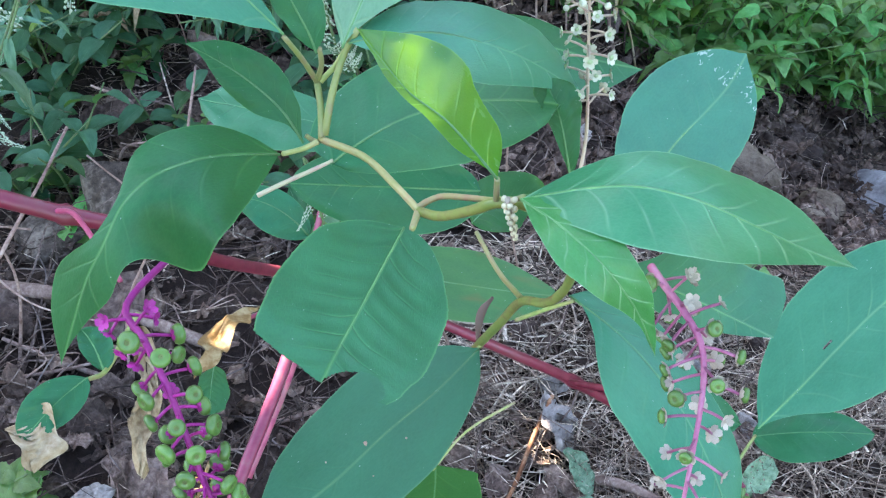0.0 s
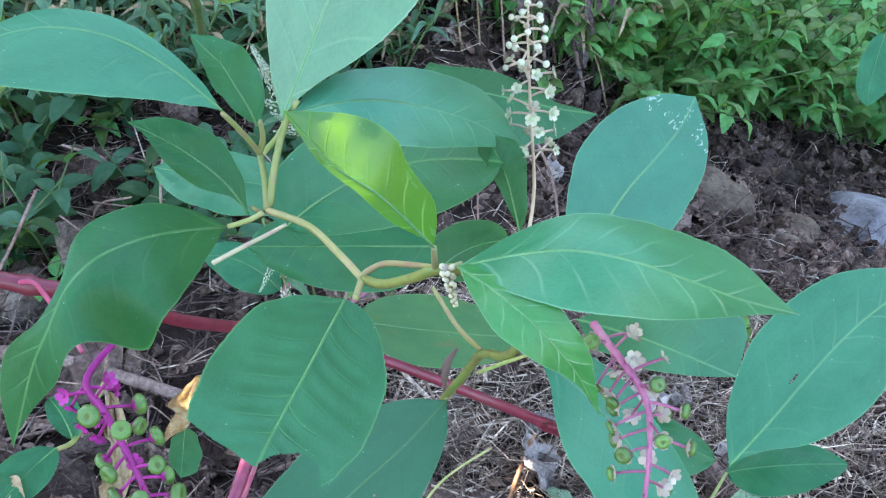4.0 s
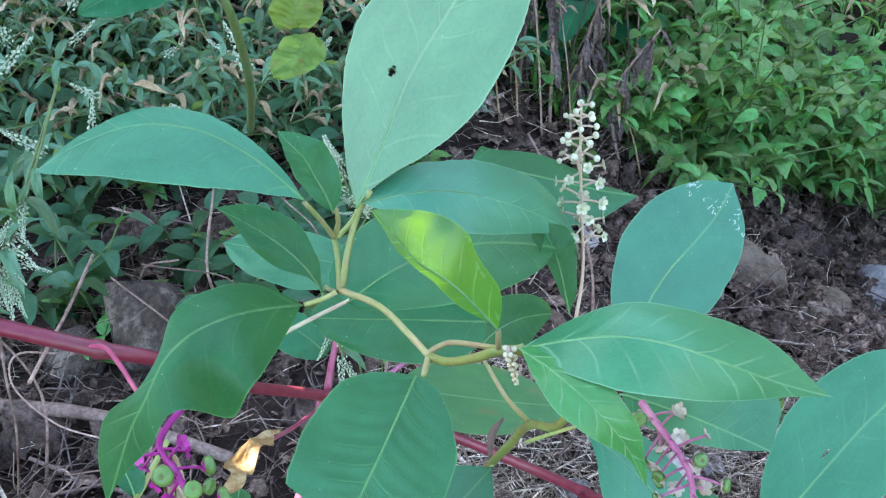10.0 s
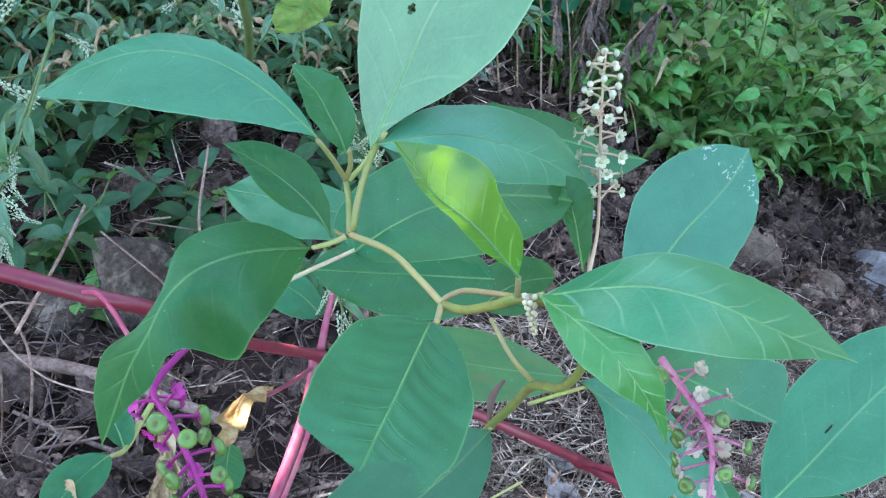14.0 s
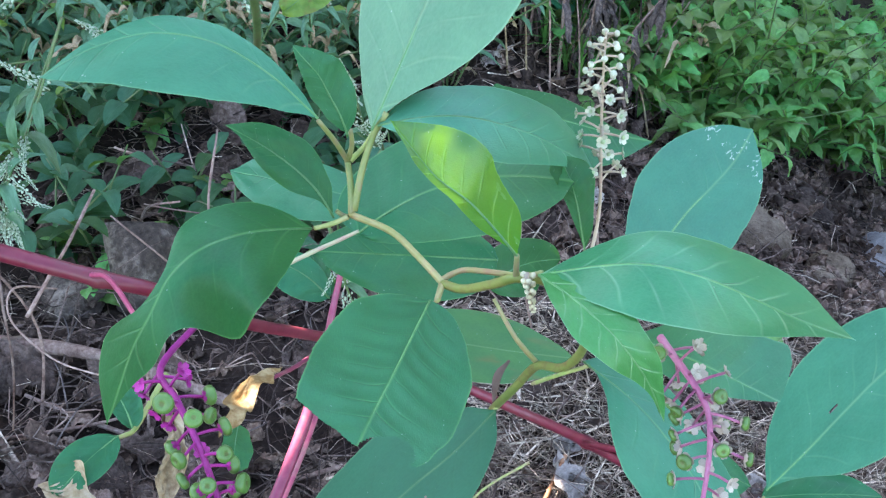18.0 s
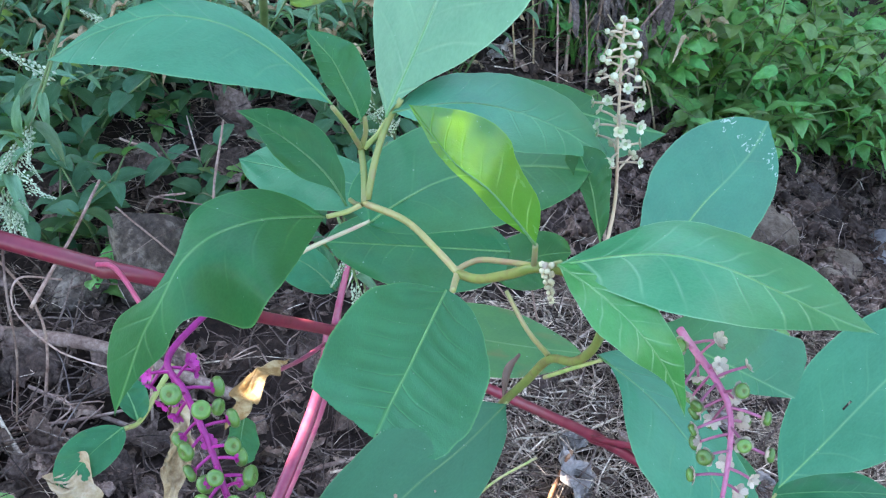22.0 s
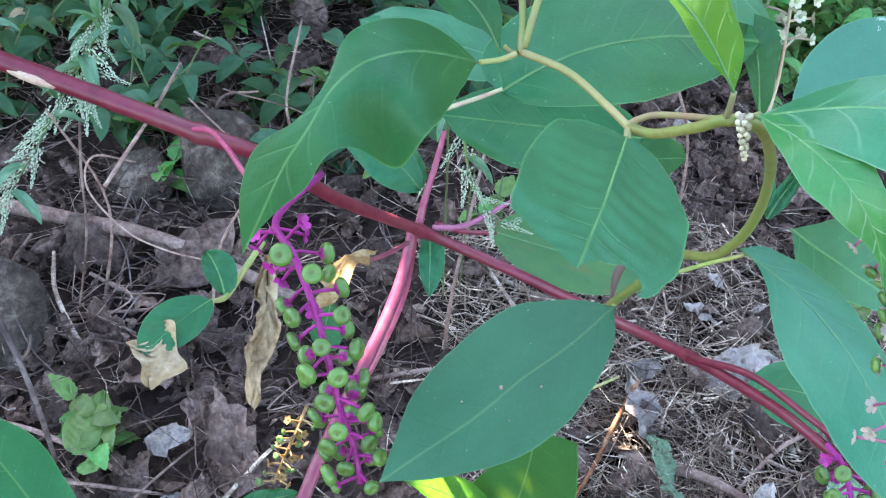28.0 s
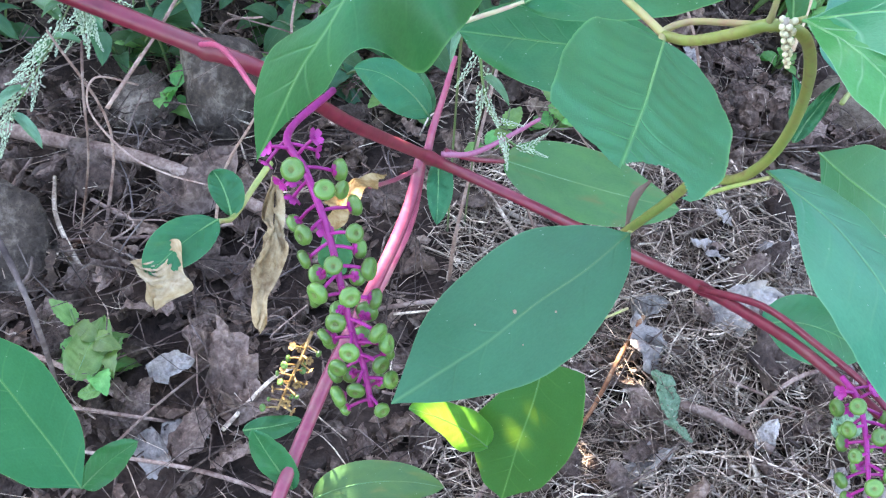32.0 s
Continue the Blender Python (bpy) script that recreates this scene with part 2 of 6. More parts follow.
# Sunlit copies: the sun's yellow-green is helped along by colour and strong translucency.
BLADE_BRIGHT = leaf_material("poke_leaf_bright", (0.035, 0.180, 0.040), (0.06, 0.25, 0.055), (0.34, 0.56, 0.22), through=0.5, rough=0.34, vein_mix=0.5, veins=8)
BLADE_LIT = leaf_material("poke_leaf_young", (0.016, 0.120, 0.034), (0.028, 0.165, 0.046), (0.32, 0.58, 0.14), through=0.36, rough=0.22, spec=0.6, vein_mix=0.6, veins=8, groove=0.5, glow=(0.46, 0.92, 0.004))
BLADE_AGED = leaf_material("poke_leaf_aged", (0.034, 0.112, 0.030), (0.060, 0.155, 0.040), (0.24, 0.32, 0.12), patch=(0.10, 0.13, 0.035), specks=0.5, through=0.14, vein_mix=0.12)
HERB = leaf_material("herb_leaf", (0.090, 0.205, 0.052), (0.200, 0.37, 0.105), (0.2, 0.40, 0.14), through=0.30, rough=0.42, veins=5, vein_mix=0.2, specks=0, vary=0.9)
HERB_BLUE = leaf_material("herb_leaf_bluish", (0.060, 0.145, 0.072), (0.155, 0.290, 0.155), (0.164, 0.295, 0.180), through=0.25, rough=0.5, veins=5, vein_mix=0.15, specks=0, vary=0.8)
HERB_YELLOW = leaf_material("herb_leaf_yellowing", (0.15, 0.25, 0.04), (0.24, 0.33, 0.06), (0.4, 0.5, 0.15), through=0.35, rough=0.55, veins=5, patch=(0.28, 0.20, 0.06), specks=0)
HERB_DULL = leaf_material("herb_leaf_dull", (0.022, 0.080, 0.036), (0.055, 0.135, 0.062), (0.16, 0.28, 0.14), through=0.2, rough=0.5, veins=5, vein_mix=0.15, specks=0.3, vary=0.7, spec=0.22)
HERB_STEM = speckled("herb_stem", (0.06, 0.12, 0.03), (0.12, 0.18, 0.06), 20.0, 0.55, 0.2, 0.0005, (0.14, 0.11, 0.06))
PALE_STEM = speckled("pale_petiole", (0.42, 0.30, 0.22), (0.46, 0.42, 0.26), 25.0, 0.45, 0.15, 0.0005, (0.44, 0.24, 0.22))
GREEN_STEM = speckled("green_stem", (0.20, 0.30, 0.07), (0.34, 0.36, 0.12), 22.0, 0.42, 0.15, 0.0005, (0.38, 0.28, 0.16))
TAN_STEM = speckled("tan_stem", (0.27, 0.28, 0.085), (0.36, 0.31, 0.125), 25.0, 0.42, 0.15, 0.0005, (0.38, 0.22, 0.13))
OLIVE_STEM = speckled("olive_stem", (0.21, 0.29, 0.055), (0.30, 0.33, 0.080), 25.0, 0.42, 0.15, 0.0005, (0.25, 0.17, 0.065))
RED_SKIN = speckled("red_stem", (0.125, 0.012, 0.024), (0.205, 0.022, 0.044), 12.0, 0.36, 0.2, 0.0006, (0.19, 0.042, 0.05), 0.5)
PINK_SKIN = speckled("pink_stem", (0.25, 0.03, 0.075), (0.36, 0.065, 0.12), 14.0, 0.36, 0.2, 0.0006, (0.35, 0.14, 0.14), 0.5)
MAGENTA = speckled("magenta_rachis", (0.29, 0.013, 0.16), (0.42, 0.032, 0.25), 60.0, 0.4, 0.1, 0.0003)
MAUVE = speckled("mauve_rachis", (0.34, 0.08, 0.17), (0.44, 0.17, 0.25), 60.0, 0.42, 0.1, 0.0003)
CREAM = speckled("cream_rachis", (0.46, 0.38, 0.24), (0.55, 0.42, 0.30), 60.0, 0.5, 0.1, 0.0003, (0.48, 0.28, 0.22))
PETAL = speckled("white_petal", (0.46, 0.48, 0.31), (0.64, 0.60, 0.45), 90.0, 0.5, 0.1, 0.0003)
CREAM_BUD = speckled("cream_bud", (0.56, 0.50, 0.30), (0.70, 0.62, 0.40), 90.0, 0.5, 0.1, 0.0003)
PALE_GREEN = speckled("pale_green", (0.34, 0.44, 0.20), (0.46, 0.54, 0.30), 90.0, 0.5, 0.1, 0.0003)
PINKPETAL = speckled("faded_petal", (0.40, 0.31, 0.25), (0.54, 0.46, 0.35), 90.0, 0.55, 0.1, 0.0003)
BERRY = speckled("green_berry", (0.075, 0.160, 0.028), (0.125, 0.235, 0.052), 70.0, 0.28, 0.1, 0.0004, spec=0.55)
BERRY_EYE = speckled("berry_eye", (0.10, 0.13, 0.03), (0.16, 0.20, 0.06), 90.0, 0.5)
DRY_LEAF = speckled("dry_leaf", (0.048, 0.029, 0.022), (0.125, 0.079, 0.062), 1.6, 0.8, 0.6, 0.03, (0.26, 0.178, 0.145), 0.25, rand=0.55)
LITTER = speckled("leaf_litter", (0.046, 0.027, 0.019), (0.125, 0.077, 0.057), 26.0, 0.8, 0.6, 0.002, (0.30, 0.205, 0.155), 0.25, rand=0.6)
DRY_PALE = speckled("pale_dry_leaf", (0.22, 0.175, 0.155), (0.38, 0.31, 0.275), 1.8, 0.75, 0.5, 0.03, (0.54, 0.46, 0.41), 0.25)
DRY_TAN = speckled("tan_dry_leaf", (0.22, 0.14, 0.07), (0.40, 0.29, 0.17), 30.0, 0.75, 0.4, 0.002, (0.52, 0.42, 0.29), 0.25)
DARK_DEAD = speckled("shrivelled_leaf", (0.055, 0.040, 0.038), (0.13, 0.096, 0.088), 12.0, 0.85, 0.6, 0.002, (0.26, 0.205, 0.185), 0.2)
GOLD_LEAF = speckled("golden_dead_leaf", (0.13, 0.060, 0.018), (0.27, 0.150, 0.045), 26.0, 0.55, 0.5, 0.002, (0.46, 0.33, 0.16), 0.35)
BLEMISH = speckled("leaf_blemish", (0.30, 0.17, 0.10), (0.52, 0.36, 0.26), 300.0, 0.8, 0.2, 0.0003)
STRAW = speckled("straw", (0.105, 0.070, 0.050), (0.39, 0.280, 0.212), 30.0, 0.75, 0.3, 0.001, (0.90, 0.74, 0.58), 0.25, rand=0.6)
TWIG = speckled("twig_bark", (0.120, 0.067, 0.053), (0.265, 0.171, 0.138), 30.0, 0.85, 0.6, 0.002, (0.42, 0.305, 0.25), 0.2, rand=0.35)
SOIL = speckled("soil", (0.014, 0.009, 0.007), (0.038, 0.024, 0.019), 9.0, 0.95, 0.9, 0.012, (0.085, 0.056, 0.043), 0.15, fine=12.0, rand=0.0)
STONE_M = speckled("stone", (0.032, 0.023, 0.018), (0.100, 0.073, 0.058), 22.0, 0.92, 1.0, 0.02, (0.285, 0.225, 0.18), 0.2, fine=6.0)
MOTTLED = speckled("mottled_leaf", (0.06, 0.10, 0.055), (0.17, 0.26, 0.15), 9.0, 0.7, 0.4, 0.01, (0.26, 0.34, 0.22), 0.3)
RUST = speckled("rusty_stalk", (0.16, 0.060, 0.028), (0.30, 0.130, 0.065), 40.0, 0.8, 0.5, 0.002, (0.42, 0.24, 0.14), 0.2)
CRUMB = speckled("leaf_crumb", (0.045, 0.028, 0.021), (0.115, 0.072, 0.054), 26.0, 0.85, 0.4, 0.002, (0.27, 0.19, 0.145), 0.2, rand=0.6)
DEAD_TWIG = speckled("dead_twig", (0.036, 0.023, 0.019), (0.095, 0.062, 0.050), 30.0, 0.85, 0.5, 0.002, (0.24, 0.175, 0.145), 0.2, rand=0.5)
BROWN_ROCK = speckled("brown_rock", (0.060, 0.042, 0.028), (0.155, 0.108, 0.075), 14.0, 0.92, 1.0, 0.02, (0.27, 0.20, 0.145), 0.2, fine=6.0)
GREY_ROCK = speckled("grey_rock", (0.14, 0.125, 0.125), (0.26, 0.235, 0.235), 14.0, 0.92, 0.8, 0.02, (0.40, 0.37, 0.37), 0.2, fine=6.0)
GRASS_M = speckled("grass_blade", (0.045, 0.15, 0.025), (0.10, 0.26, 0.05), 8.0, 0.5, 0.1, 0.001, (0.22, 0.30, 0.08), 0.4, rand=0.4)
SPIKE = speckled("mugwort_spike", (0.33, 0.42, 0.27), (0.58, 0.64, 0.47), 60.0, 0.65, 0.3, 0.001)
CANOPY = material("canopy_leaf", (0.05, 0.12, 0.03), 0.6)


# ---- building tools ----
def mesh_of(name, verts, faces, mat, uvs=None, smooth=True, edge=None):
    me = bpy.data.meshes.new(name)
    me.from_pydata([tuple(v) for v in verts], [], faces)
    if smooth:
        me.polygons.foreach_set("use_smooth", [True] * len(me.polygons))
    if uvs is not None:
        lay = me.uv_layers.new(name="UVMap")
        idx = np.zeros(len(me.loops), dtype=np.int32)
        me.loops.foreach_get("vertex_index", idx)
        lay.data.foreach_set("uv", np.asarray(uvs, dtype=np.float32)[idx].ravel())
    if edge is not None:
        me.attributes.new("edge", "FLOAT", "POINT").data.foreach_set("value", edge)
    me.materials.append(mat)
    return me


def part(name, me, parent, label=""):
    ob = new(name, me)
    ob.parent = parent
    return tagged(ob, label) if label else ob


def thing(name, at, label, category, group="", kind=""):
    ob = new(name)
    ob.empty_display_size = 0.02
    ob.location = at
    bpy.context.view_layer.update()
    return tagged(ob, label, category, group, kind)


def put(name, me, parent, label=""):
    """A part whose mesh is given in world metres."""
    ob = part(name, me, parent, label)
    if parent.parent is None:
        ob.matrix_parent_inverse = Matrix.Translation(-Vector(parent.location))
    return ob


def smooth_line(pts, n=6):
    """Points along a curve that passes through pts."""
    p = [Vector(q) for q in pts]
    p = [p[0] * 2 - p[1]] + p + [p[-1] * 2 - p[-2]]
    out = []
    for i in range(1, len(p) - 2):
        for k in range(n):
            t = k / n
            a, b, c, d = p[i - 1:i + 3]
            out.append(0.5 * (2 * b + (c - a) * t + (2 * a - 5 * b + 4 * c - d) * t * t + (3 * b - a - 3 * c + d) * t ** 3))
    return out + [p[-2]]


def tube_data(line, radius, sides=8, verts=None, faces=None, knots=0.0, seed=0):
    """Adds a round, capped, tapering tube along a line; radius is a number or a function of 0..1."""
    verts = [] if verts is None else verts
    faces = [] if faces is None else faces
    rnd = random.Random(seed)
    n = len(line)
    up = Vector((0.3, 0.2, 1)).normalized()
    base = len(verts)
    for i, p in enumerate(line):
        t = (line[min(i + 1, n - 1)] - line[max(i - 1, 0)]).normalized()
        a = t.cross(up)
        if a.length < 1e-4:
            a = t.cross(Vector((1, 0, 0)))
        a.normalize()
        b = t.cross(a)
        r = radius(i / (n - 1)) if callable(radius) else radius
        r *= 1 + knots * (rnd.random() - 0.5)
        for k in range(sides):
            w = 2 * math.pi * k / sides
            verts.append(p + a * (r * math.cos(w)) + b * (r * math.sin(w)))
    for i in range(n - 1):
        for k in range(sides):
            q = base + i * sides
            faces.append((q + k, q + (k + 1) % sides, q + sides + (k + 1) % sides, q + sides + k))
    faces.append(tuple(base + k for k in reversed(range(sides))))
    faces.append(tuple(base + (n - 1) * sides + k for k in range(sides)))
    return verts, faces


def tube(name, pts, radius, mat, sides=8, n=6, knots=0.0, seed=0):
    return mesh_of(name, *tube_data(smooth_line(pts, n), radius, sides, knots=knots, seed=seed), mat)


def taper(a, b):
    return lambda s: a + (b - a) * s


class Blade:
    """A leaf blade drawn through five points: base, middle and tip of the midrib, and the two edges beside the middle."""

    def __init__(self, pts, a=0.55, b=0.72, wave=0.0021, seed=0, bow=1.5):
        self.line = None
        self.base, self.mid, self.tip, e_left, e_right = [Vector(p) for p in pts]
        self.ctrl = self.mid * 2 - (self.base + self.tip) * 0.5
        self.a, self.b, self.wave, self.seed, self.bow = a, b, wave, seed, bow
        t = self.tangent(0.5)
        lv, rv = e_left - self.mid, e_right - self.mid
        d = lv - rv
        self.side = (d - t * d.dot(t)).normalized()
        n = t.cross(self.side)
        self.parts = [(abs(v.dot(self.side)), v.dot(n), v.dot(t)) for v in (rv, lv)]

    def point(self, s):
        if self.line:
            x = min(max(s, 0.0), 0.9999) * (len(self.line) - 1)
            return self.line[int(x)].lerp(self.line[int(x) + 1], x - int(x))
        return self.base * (1 - s) ** 2 + self.ctrl * (2 * s * (1 - s)) + self.tip * (s * s)

    def tangent(self, s):
        if self.line:
            return (self.point(s + 0.03) - self.point(s - 0.03)).normalized()
        return ((self.ctrl - self.base) * (1 - s) + (self.tip - self.ctrl) * s).normalized()

    def profile(self, s, side=0):
        """The half width at s, as a share of that at the middle."""
        s = min(max(s, 0.0), 1.0)
        return s ** self.a * (1 - s) ** self.b / 0.5 ** (self.a + self.b)

    def at(self, s, v):
        """The place at s along the midrib and v (-1..1) across."""
        t = self.tangent(s)
        side = (self.side - t * self.side.dot(t)).normalized()
        n = t.cross(side)
        w, bend, shear = self.parts[1 if v > 0 else 0]
        f, av = self.profile(s, 1 if v > 0 else 0), abs(v)
        rip = self.wave * noise.noise(Vector((s * 5 + self.seed * 7.3, v * 1.6, self.seed * 3.1))) * (0.35 + av)
        pil = -self.wave * 0.32 * math.cos(2 * math.pi * (s - 0.2 * av ** 0.75) * 9) * av * (1 - av) * 3
        tooth = 1 + 0.022 * noise.noise(Vector((s * 60, math.copysign(3, v), self.seed))) * av ** 4
        return (self.point(s) + side * (math.copysign(av, v) * w * f * tooth) + n * (bend * f * av ** self.bow + rip + pil * f)
                + t * (shear * 0.6 * f * av + 0.0007 * f * av * noise.noise(Vector((s * 26, self.seed, 0)))))

    def station(self, x):
        return x ** 1.15

    def mesh(self, name, mat, nu=30, nv=8, holes=(), bite=None):
        verts, uvs, faces, edge = [], [], [], []
        for i in range(nu + 1):
            s = self.station(i / nu)
            for j in range(-nv, nv + 1):
                verts.append(self.at(s, j / nv))
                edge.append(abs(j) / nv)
                uvs.append((s, 0.5 + 0.5 * j / nv * min(1.0, self.profile(s, 1 if j > 0 else 0))))
        row = 2 * nv + 1
        for i in range(nu):
            sm = self.station((i + 0.5) / nu)
            for j in range(2 * nv):
                v = (j + 0.5) / nv - 1
                if any(((sm - h[0]) / h[2]) ** 2 + ((v - h[1]) / h[3]) ** 2 < 1 for h in holes):
                    continue
                if bite and bite(sm, v):
                    continue
                q = i * row + j
                faces.append((q, q + 1, q + row + 1, q + row))
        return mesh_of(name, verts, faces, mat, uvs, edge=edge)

    def rib(self, name, mat, r=0.0011):
        n = 14
        pts = [self.point(s) - Vector((0, 0, 0.0002)) for s in (k / n * 0.94 for k in range(n + 1))]
        return mesh_of(name, *tube_data(pts, taper(r, r * 0.25), 6), mat)


class Shaped(Blade):
    """A blade along a curved midrib: half widths in millimetres at stations crowded towards both ends, a crosswise direction (or two, at base and tip) and the slope of the halves."""

    def __init__(self, rib, side, left, right, slope, wave=0.0016, seed=0, tuck=None, quilt=0.3, veins=9):
        self.line, self.widths, self.slope = smooth_line(rib, 8), (right, left), slope
        self.sides = [Vector(v) for v in (side if isinstance(side[0], tuple) else (side, side))]
        self.along = (self.point(1) - self.point(0)).normalized()
        self.wave, self.seed, self.tuck, self.quilt, self.veins = wave, seed, tuck, quilt, veins
        self.most = max(max(left), max(right)) / 1000

    def width(self, s, side):
        """The half width in metres at s: an even curve through the stations."""
        w = self.widths[side]
        x = math.acos(1 - 2 * min(max(s, 0.0), 1.0)) / math.pi * (len(w) - 1)
        i = min(int(x), len(w) - 2)
        t = x - i
        a, b, c, d = w[max(i - 1, 0)], w[i], w[i + 1], w[min(i + 2, len(w) - 1)]
        return max(0.0, 0.5 * (2 * b + (c - a) * t + (2 * a - 5 * b + 4 * c - d) * t * t + (3 * b - a - 3 * c + d) * t ** 3)) / 1000

    def station(self, x):
        return 0.4 * x + 0.3 * (1 - math.cos(math.pi * x))

    def profile(self, s, side=0):
        return self.width(s, side) / self.most

    def at(self, s, v):
        side = (self.sides[0] * (1 - s) + self.sides[1] * s).normalized()
        n = self.along.cross(side).normalized()
        av, w = abs(v), self.width(s, 1 if v > 0 else 0)
        f = min(1.0, w / self.most)
        tooth = 1 + 0.012 * noise.noise(Vector((s * 55, math.copysign(3, v), self.seed))) * av ** 4
        rip = self.wave * noise.noise(Vector((s * 4.5 + self.seed * 7.3, v * 1.5, self.seed * 3.1))) * (0.3 + av) * f
        ruff = self.wave * 0.5 * noise.noise(Vector((s * 13, math.copysign(5, v), self.seed * 1.7))) * av ** 3 * f
        pil = self.quilt * 0.001 * math.cos(2 * math.pi * ((s - 0.2 * av ** 0.75) * self.veins + (0.5 if v > 0 else 0.0))) * min(1.0, 5 * av) * (1 - av) * f
        slope = self.slope[1 if v < 0 else 0] * w * av ** 1.5
        roll = 0.0
        if self.tuck and v < 0:
            roll = -math.copysign(self.tuck[2], n.z) * math.exp(-((s - self.tuck[0]) / self.tuck[1]) ** 2) * max(0.0, av - 0.25) ** 1.4
        return self.point(s) + side * (v * w * tooth) + n * (slope + rip + ruff + pil + roll)


def add_leaf(parent, pts, mat, label, petiole=None, pr=0.0010, rib=0.00045, pmat=None, name="leaf", ribmat=None, **kw):
    mk = {k: kw.pop(k) for k in ("nu", "nv", "holes", "bite") if k in kw}
    bl = Shaped(*pts, **kw) if len(pts[0]) > 3 else Blade(pts, **kw)
    ob = put(name, bl.mesh(name, mat, **mk), parent, label)
    put("midrib", bl.rib("midrib", ribmat or RIB, rib), ob)
    if petiole:
        put("petiole", tube("petiole", petiole, taper(pr, pr * 0.8), pmat or GREEN_STEM, 8, 5), ob)
    return ob


RIB = speckled("midrib", (0.09, 0.24, 0.08), (0.15, 0.31, 0.11), 60.0, 0.45)


# ---- ground ----
def ground_z(x, y):
    """The height of the ground: level under the plant, falling away to the far right, rising gently behind and then
    steeply, out of view, to block the low sky.
    """
    fall = max(0.0, x - 0.12)
    fall = fall * min(1.0, max(0.0, (y + 0.15) / 0.6)) * 0.5
    z = -min(fall, 0.6) + 0.06 * max(0.0, y - 0.5)
    h = noise.noise(Vector((x * 2.1, y * 2.1, 3.0))) * 0.03 + noise.noise(Vector((x * 7, y * 7, 9.0))) * 0.018
    # Steep rise added out of view to keep horizon glow off the leaves.
    unseen_rise = min(0.9 * max(0.0, y - 2.7), 5.0)
    return z + h + unseen_rise


def axis_steps():
    inner = [i * 0.03 for i in range(-60, 61)]
    out = [2.0, 2.4, 3.0, 4.0, 6.0, 10.0, 20.0, 50.0, 120.0]
    return [-v for v in reversed(out)] + inner + out


xs, ys = axis_steps(), axis_steps()
gv = [(x, y, ground_z(x, y) + 0.01 * noise.noise(Vector((x * 23, y * 23, 0)))) for y in ys for x in xs]
nx = len(xs)
gf = [(j * nx + i, j * nx + i + 1, (j + 1) * nx + i + 1, (j + 1) * nx + i) for j in range(len(ys) - 1) for i in range(nx - 1)]
tagged(new("ground", mesh_of("ground", gv, gf, SOIL)), "dark crumbly soil under straw and fallen leaves", "ground", kind="structure")

# ---- places on the plant ----
L_LONG = ([(-0.029, -0.582, 0.742), (-0.043, -0.577, 0.755), (-0.059, -0.574, 0.765), (-0.077, -0.577, 0.771), (-0.095, -0.584, 0.770), (-0.110, -0.594, 0.766)], (0.016, 0.958, 0.288), [0.0, 1.0, 4.0, 5.5, 7.0, 8.0, 8.0, 7.5, 5.5, 3.5, 1.5, 0.0, 0.0], [0.0, 1.0, 4.0, 9.5, 15.0, 21.0, 23.0, 20.5, 15.0, 9.5, 4.5, 1.0, 0.0], (0.05, 0.05))
L_UPRIGHT = ([(-0.021, -0.571, 0.728), (-0.023, -0.570, 0.735), (-0.026, -0.569, 0.742), (-0.029, -0.568, 0.749), (-0.033, -0.568, 0.755), (-0.037, -0.567, 0.760)], (-0.820, -0.486, -0.303), [0.0, 0.0, 1.5, 3.0, 4.5, 5.0, 6.0, 5.0, 3.5, 2.0, 1.0, 0.0, 0.0], [0.0, 0.5, 3.5, 5.5, 7.5, 9.0, 9.0, 8.5, 6.5, 4.5, 2.0, 0.5, 0.0], (-0.09, -0.09))
L_TALL = ([(-0.013, -0.570, 0.729), (-0.003, -0.551, 0.743), (0.008, -0.533, 0.759), (0.022, -0.519, 0.775), (0.037, -0.507, 0.791), (0.052, -0.497, 0.809)], (-0.678, 0.735, 0.028), [0.0, 2.5, 10.0, 18.0, 27.0, 34.5, 38.5, 34.0, 29.0, 20.5, 12.0, 3.5, 0.5], [0.0, 0.5, 3.0, 9.5, 20.5, 30.0, 32.0, 30.0, 25.0, 20.0, 12.5, 3.5, 0.5], (-0.09, -0.09))
L_BACK = ([(-0.011, -0.569, 0.730), (0.004, -0.566, 0.731), (0.019, -0.560, 0.727), (0.035, -0.551, 0.716), (0.051, -0.539, 0.700), (0.069, -0.525, 0.678)], (0.171, 0.955, 0.243), [0.0, 2.0, 7.5, 12.0, 15.0, 16.5, 19.0, 21.0, 21.5, 21.0, 16.5, 4.5, 1.0], [0.0, 0.5, 3.0, 6.5, 11.5, 15.0, 16.0, 14.0, 10.5, 6.5, 3.0, 0.5, 0.0], (-0.22, -0.22))
L_SUNLIT = ([(0.031, -0.643, 0.735), (0.024, -0.646, 0.748), (0.017, -0.648, 0.759), (0.009, -0.650, 0.768), (0.003, -0.650, 0.777), (-0.003, -0.649, 0.786)], (-0.675, -0.702, -0.229), [0.0, 0.0, 0.5, 2.0, 3.5, 3.5, 2.5, 2.0, 2.0, 1.0, 0.5, 0.0, 0.0], [0.0, 1.5, 6.0, 10.0, 11.0, 12.5, 16.0, 16.5, 13.0, 8.0, 3.5, 0.5, 0.0], (-0.12, -0.12))
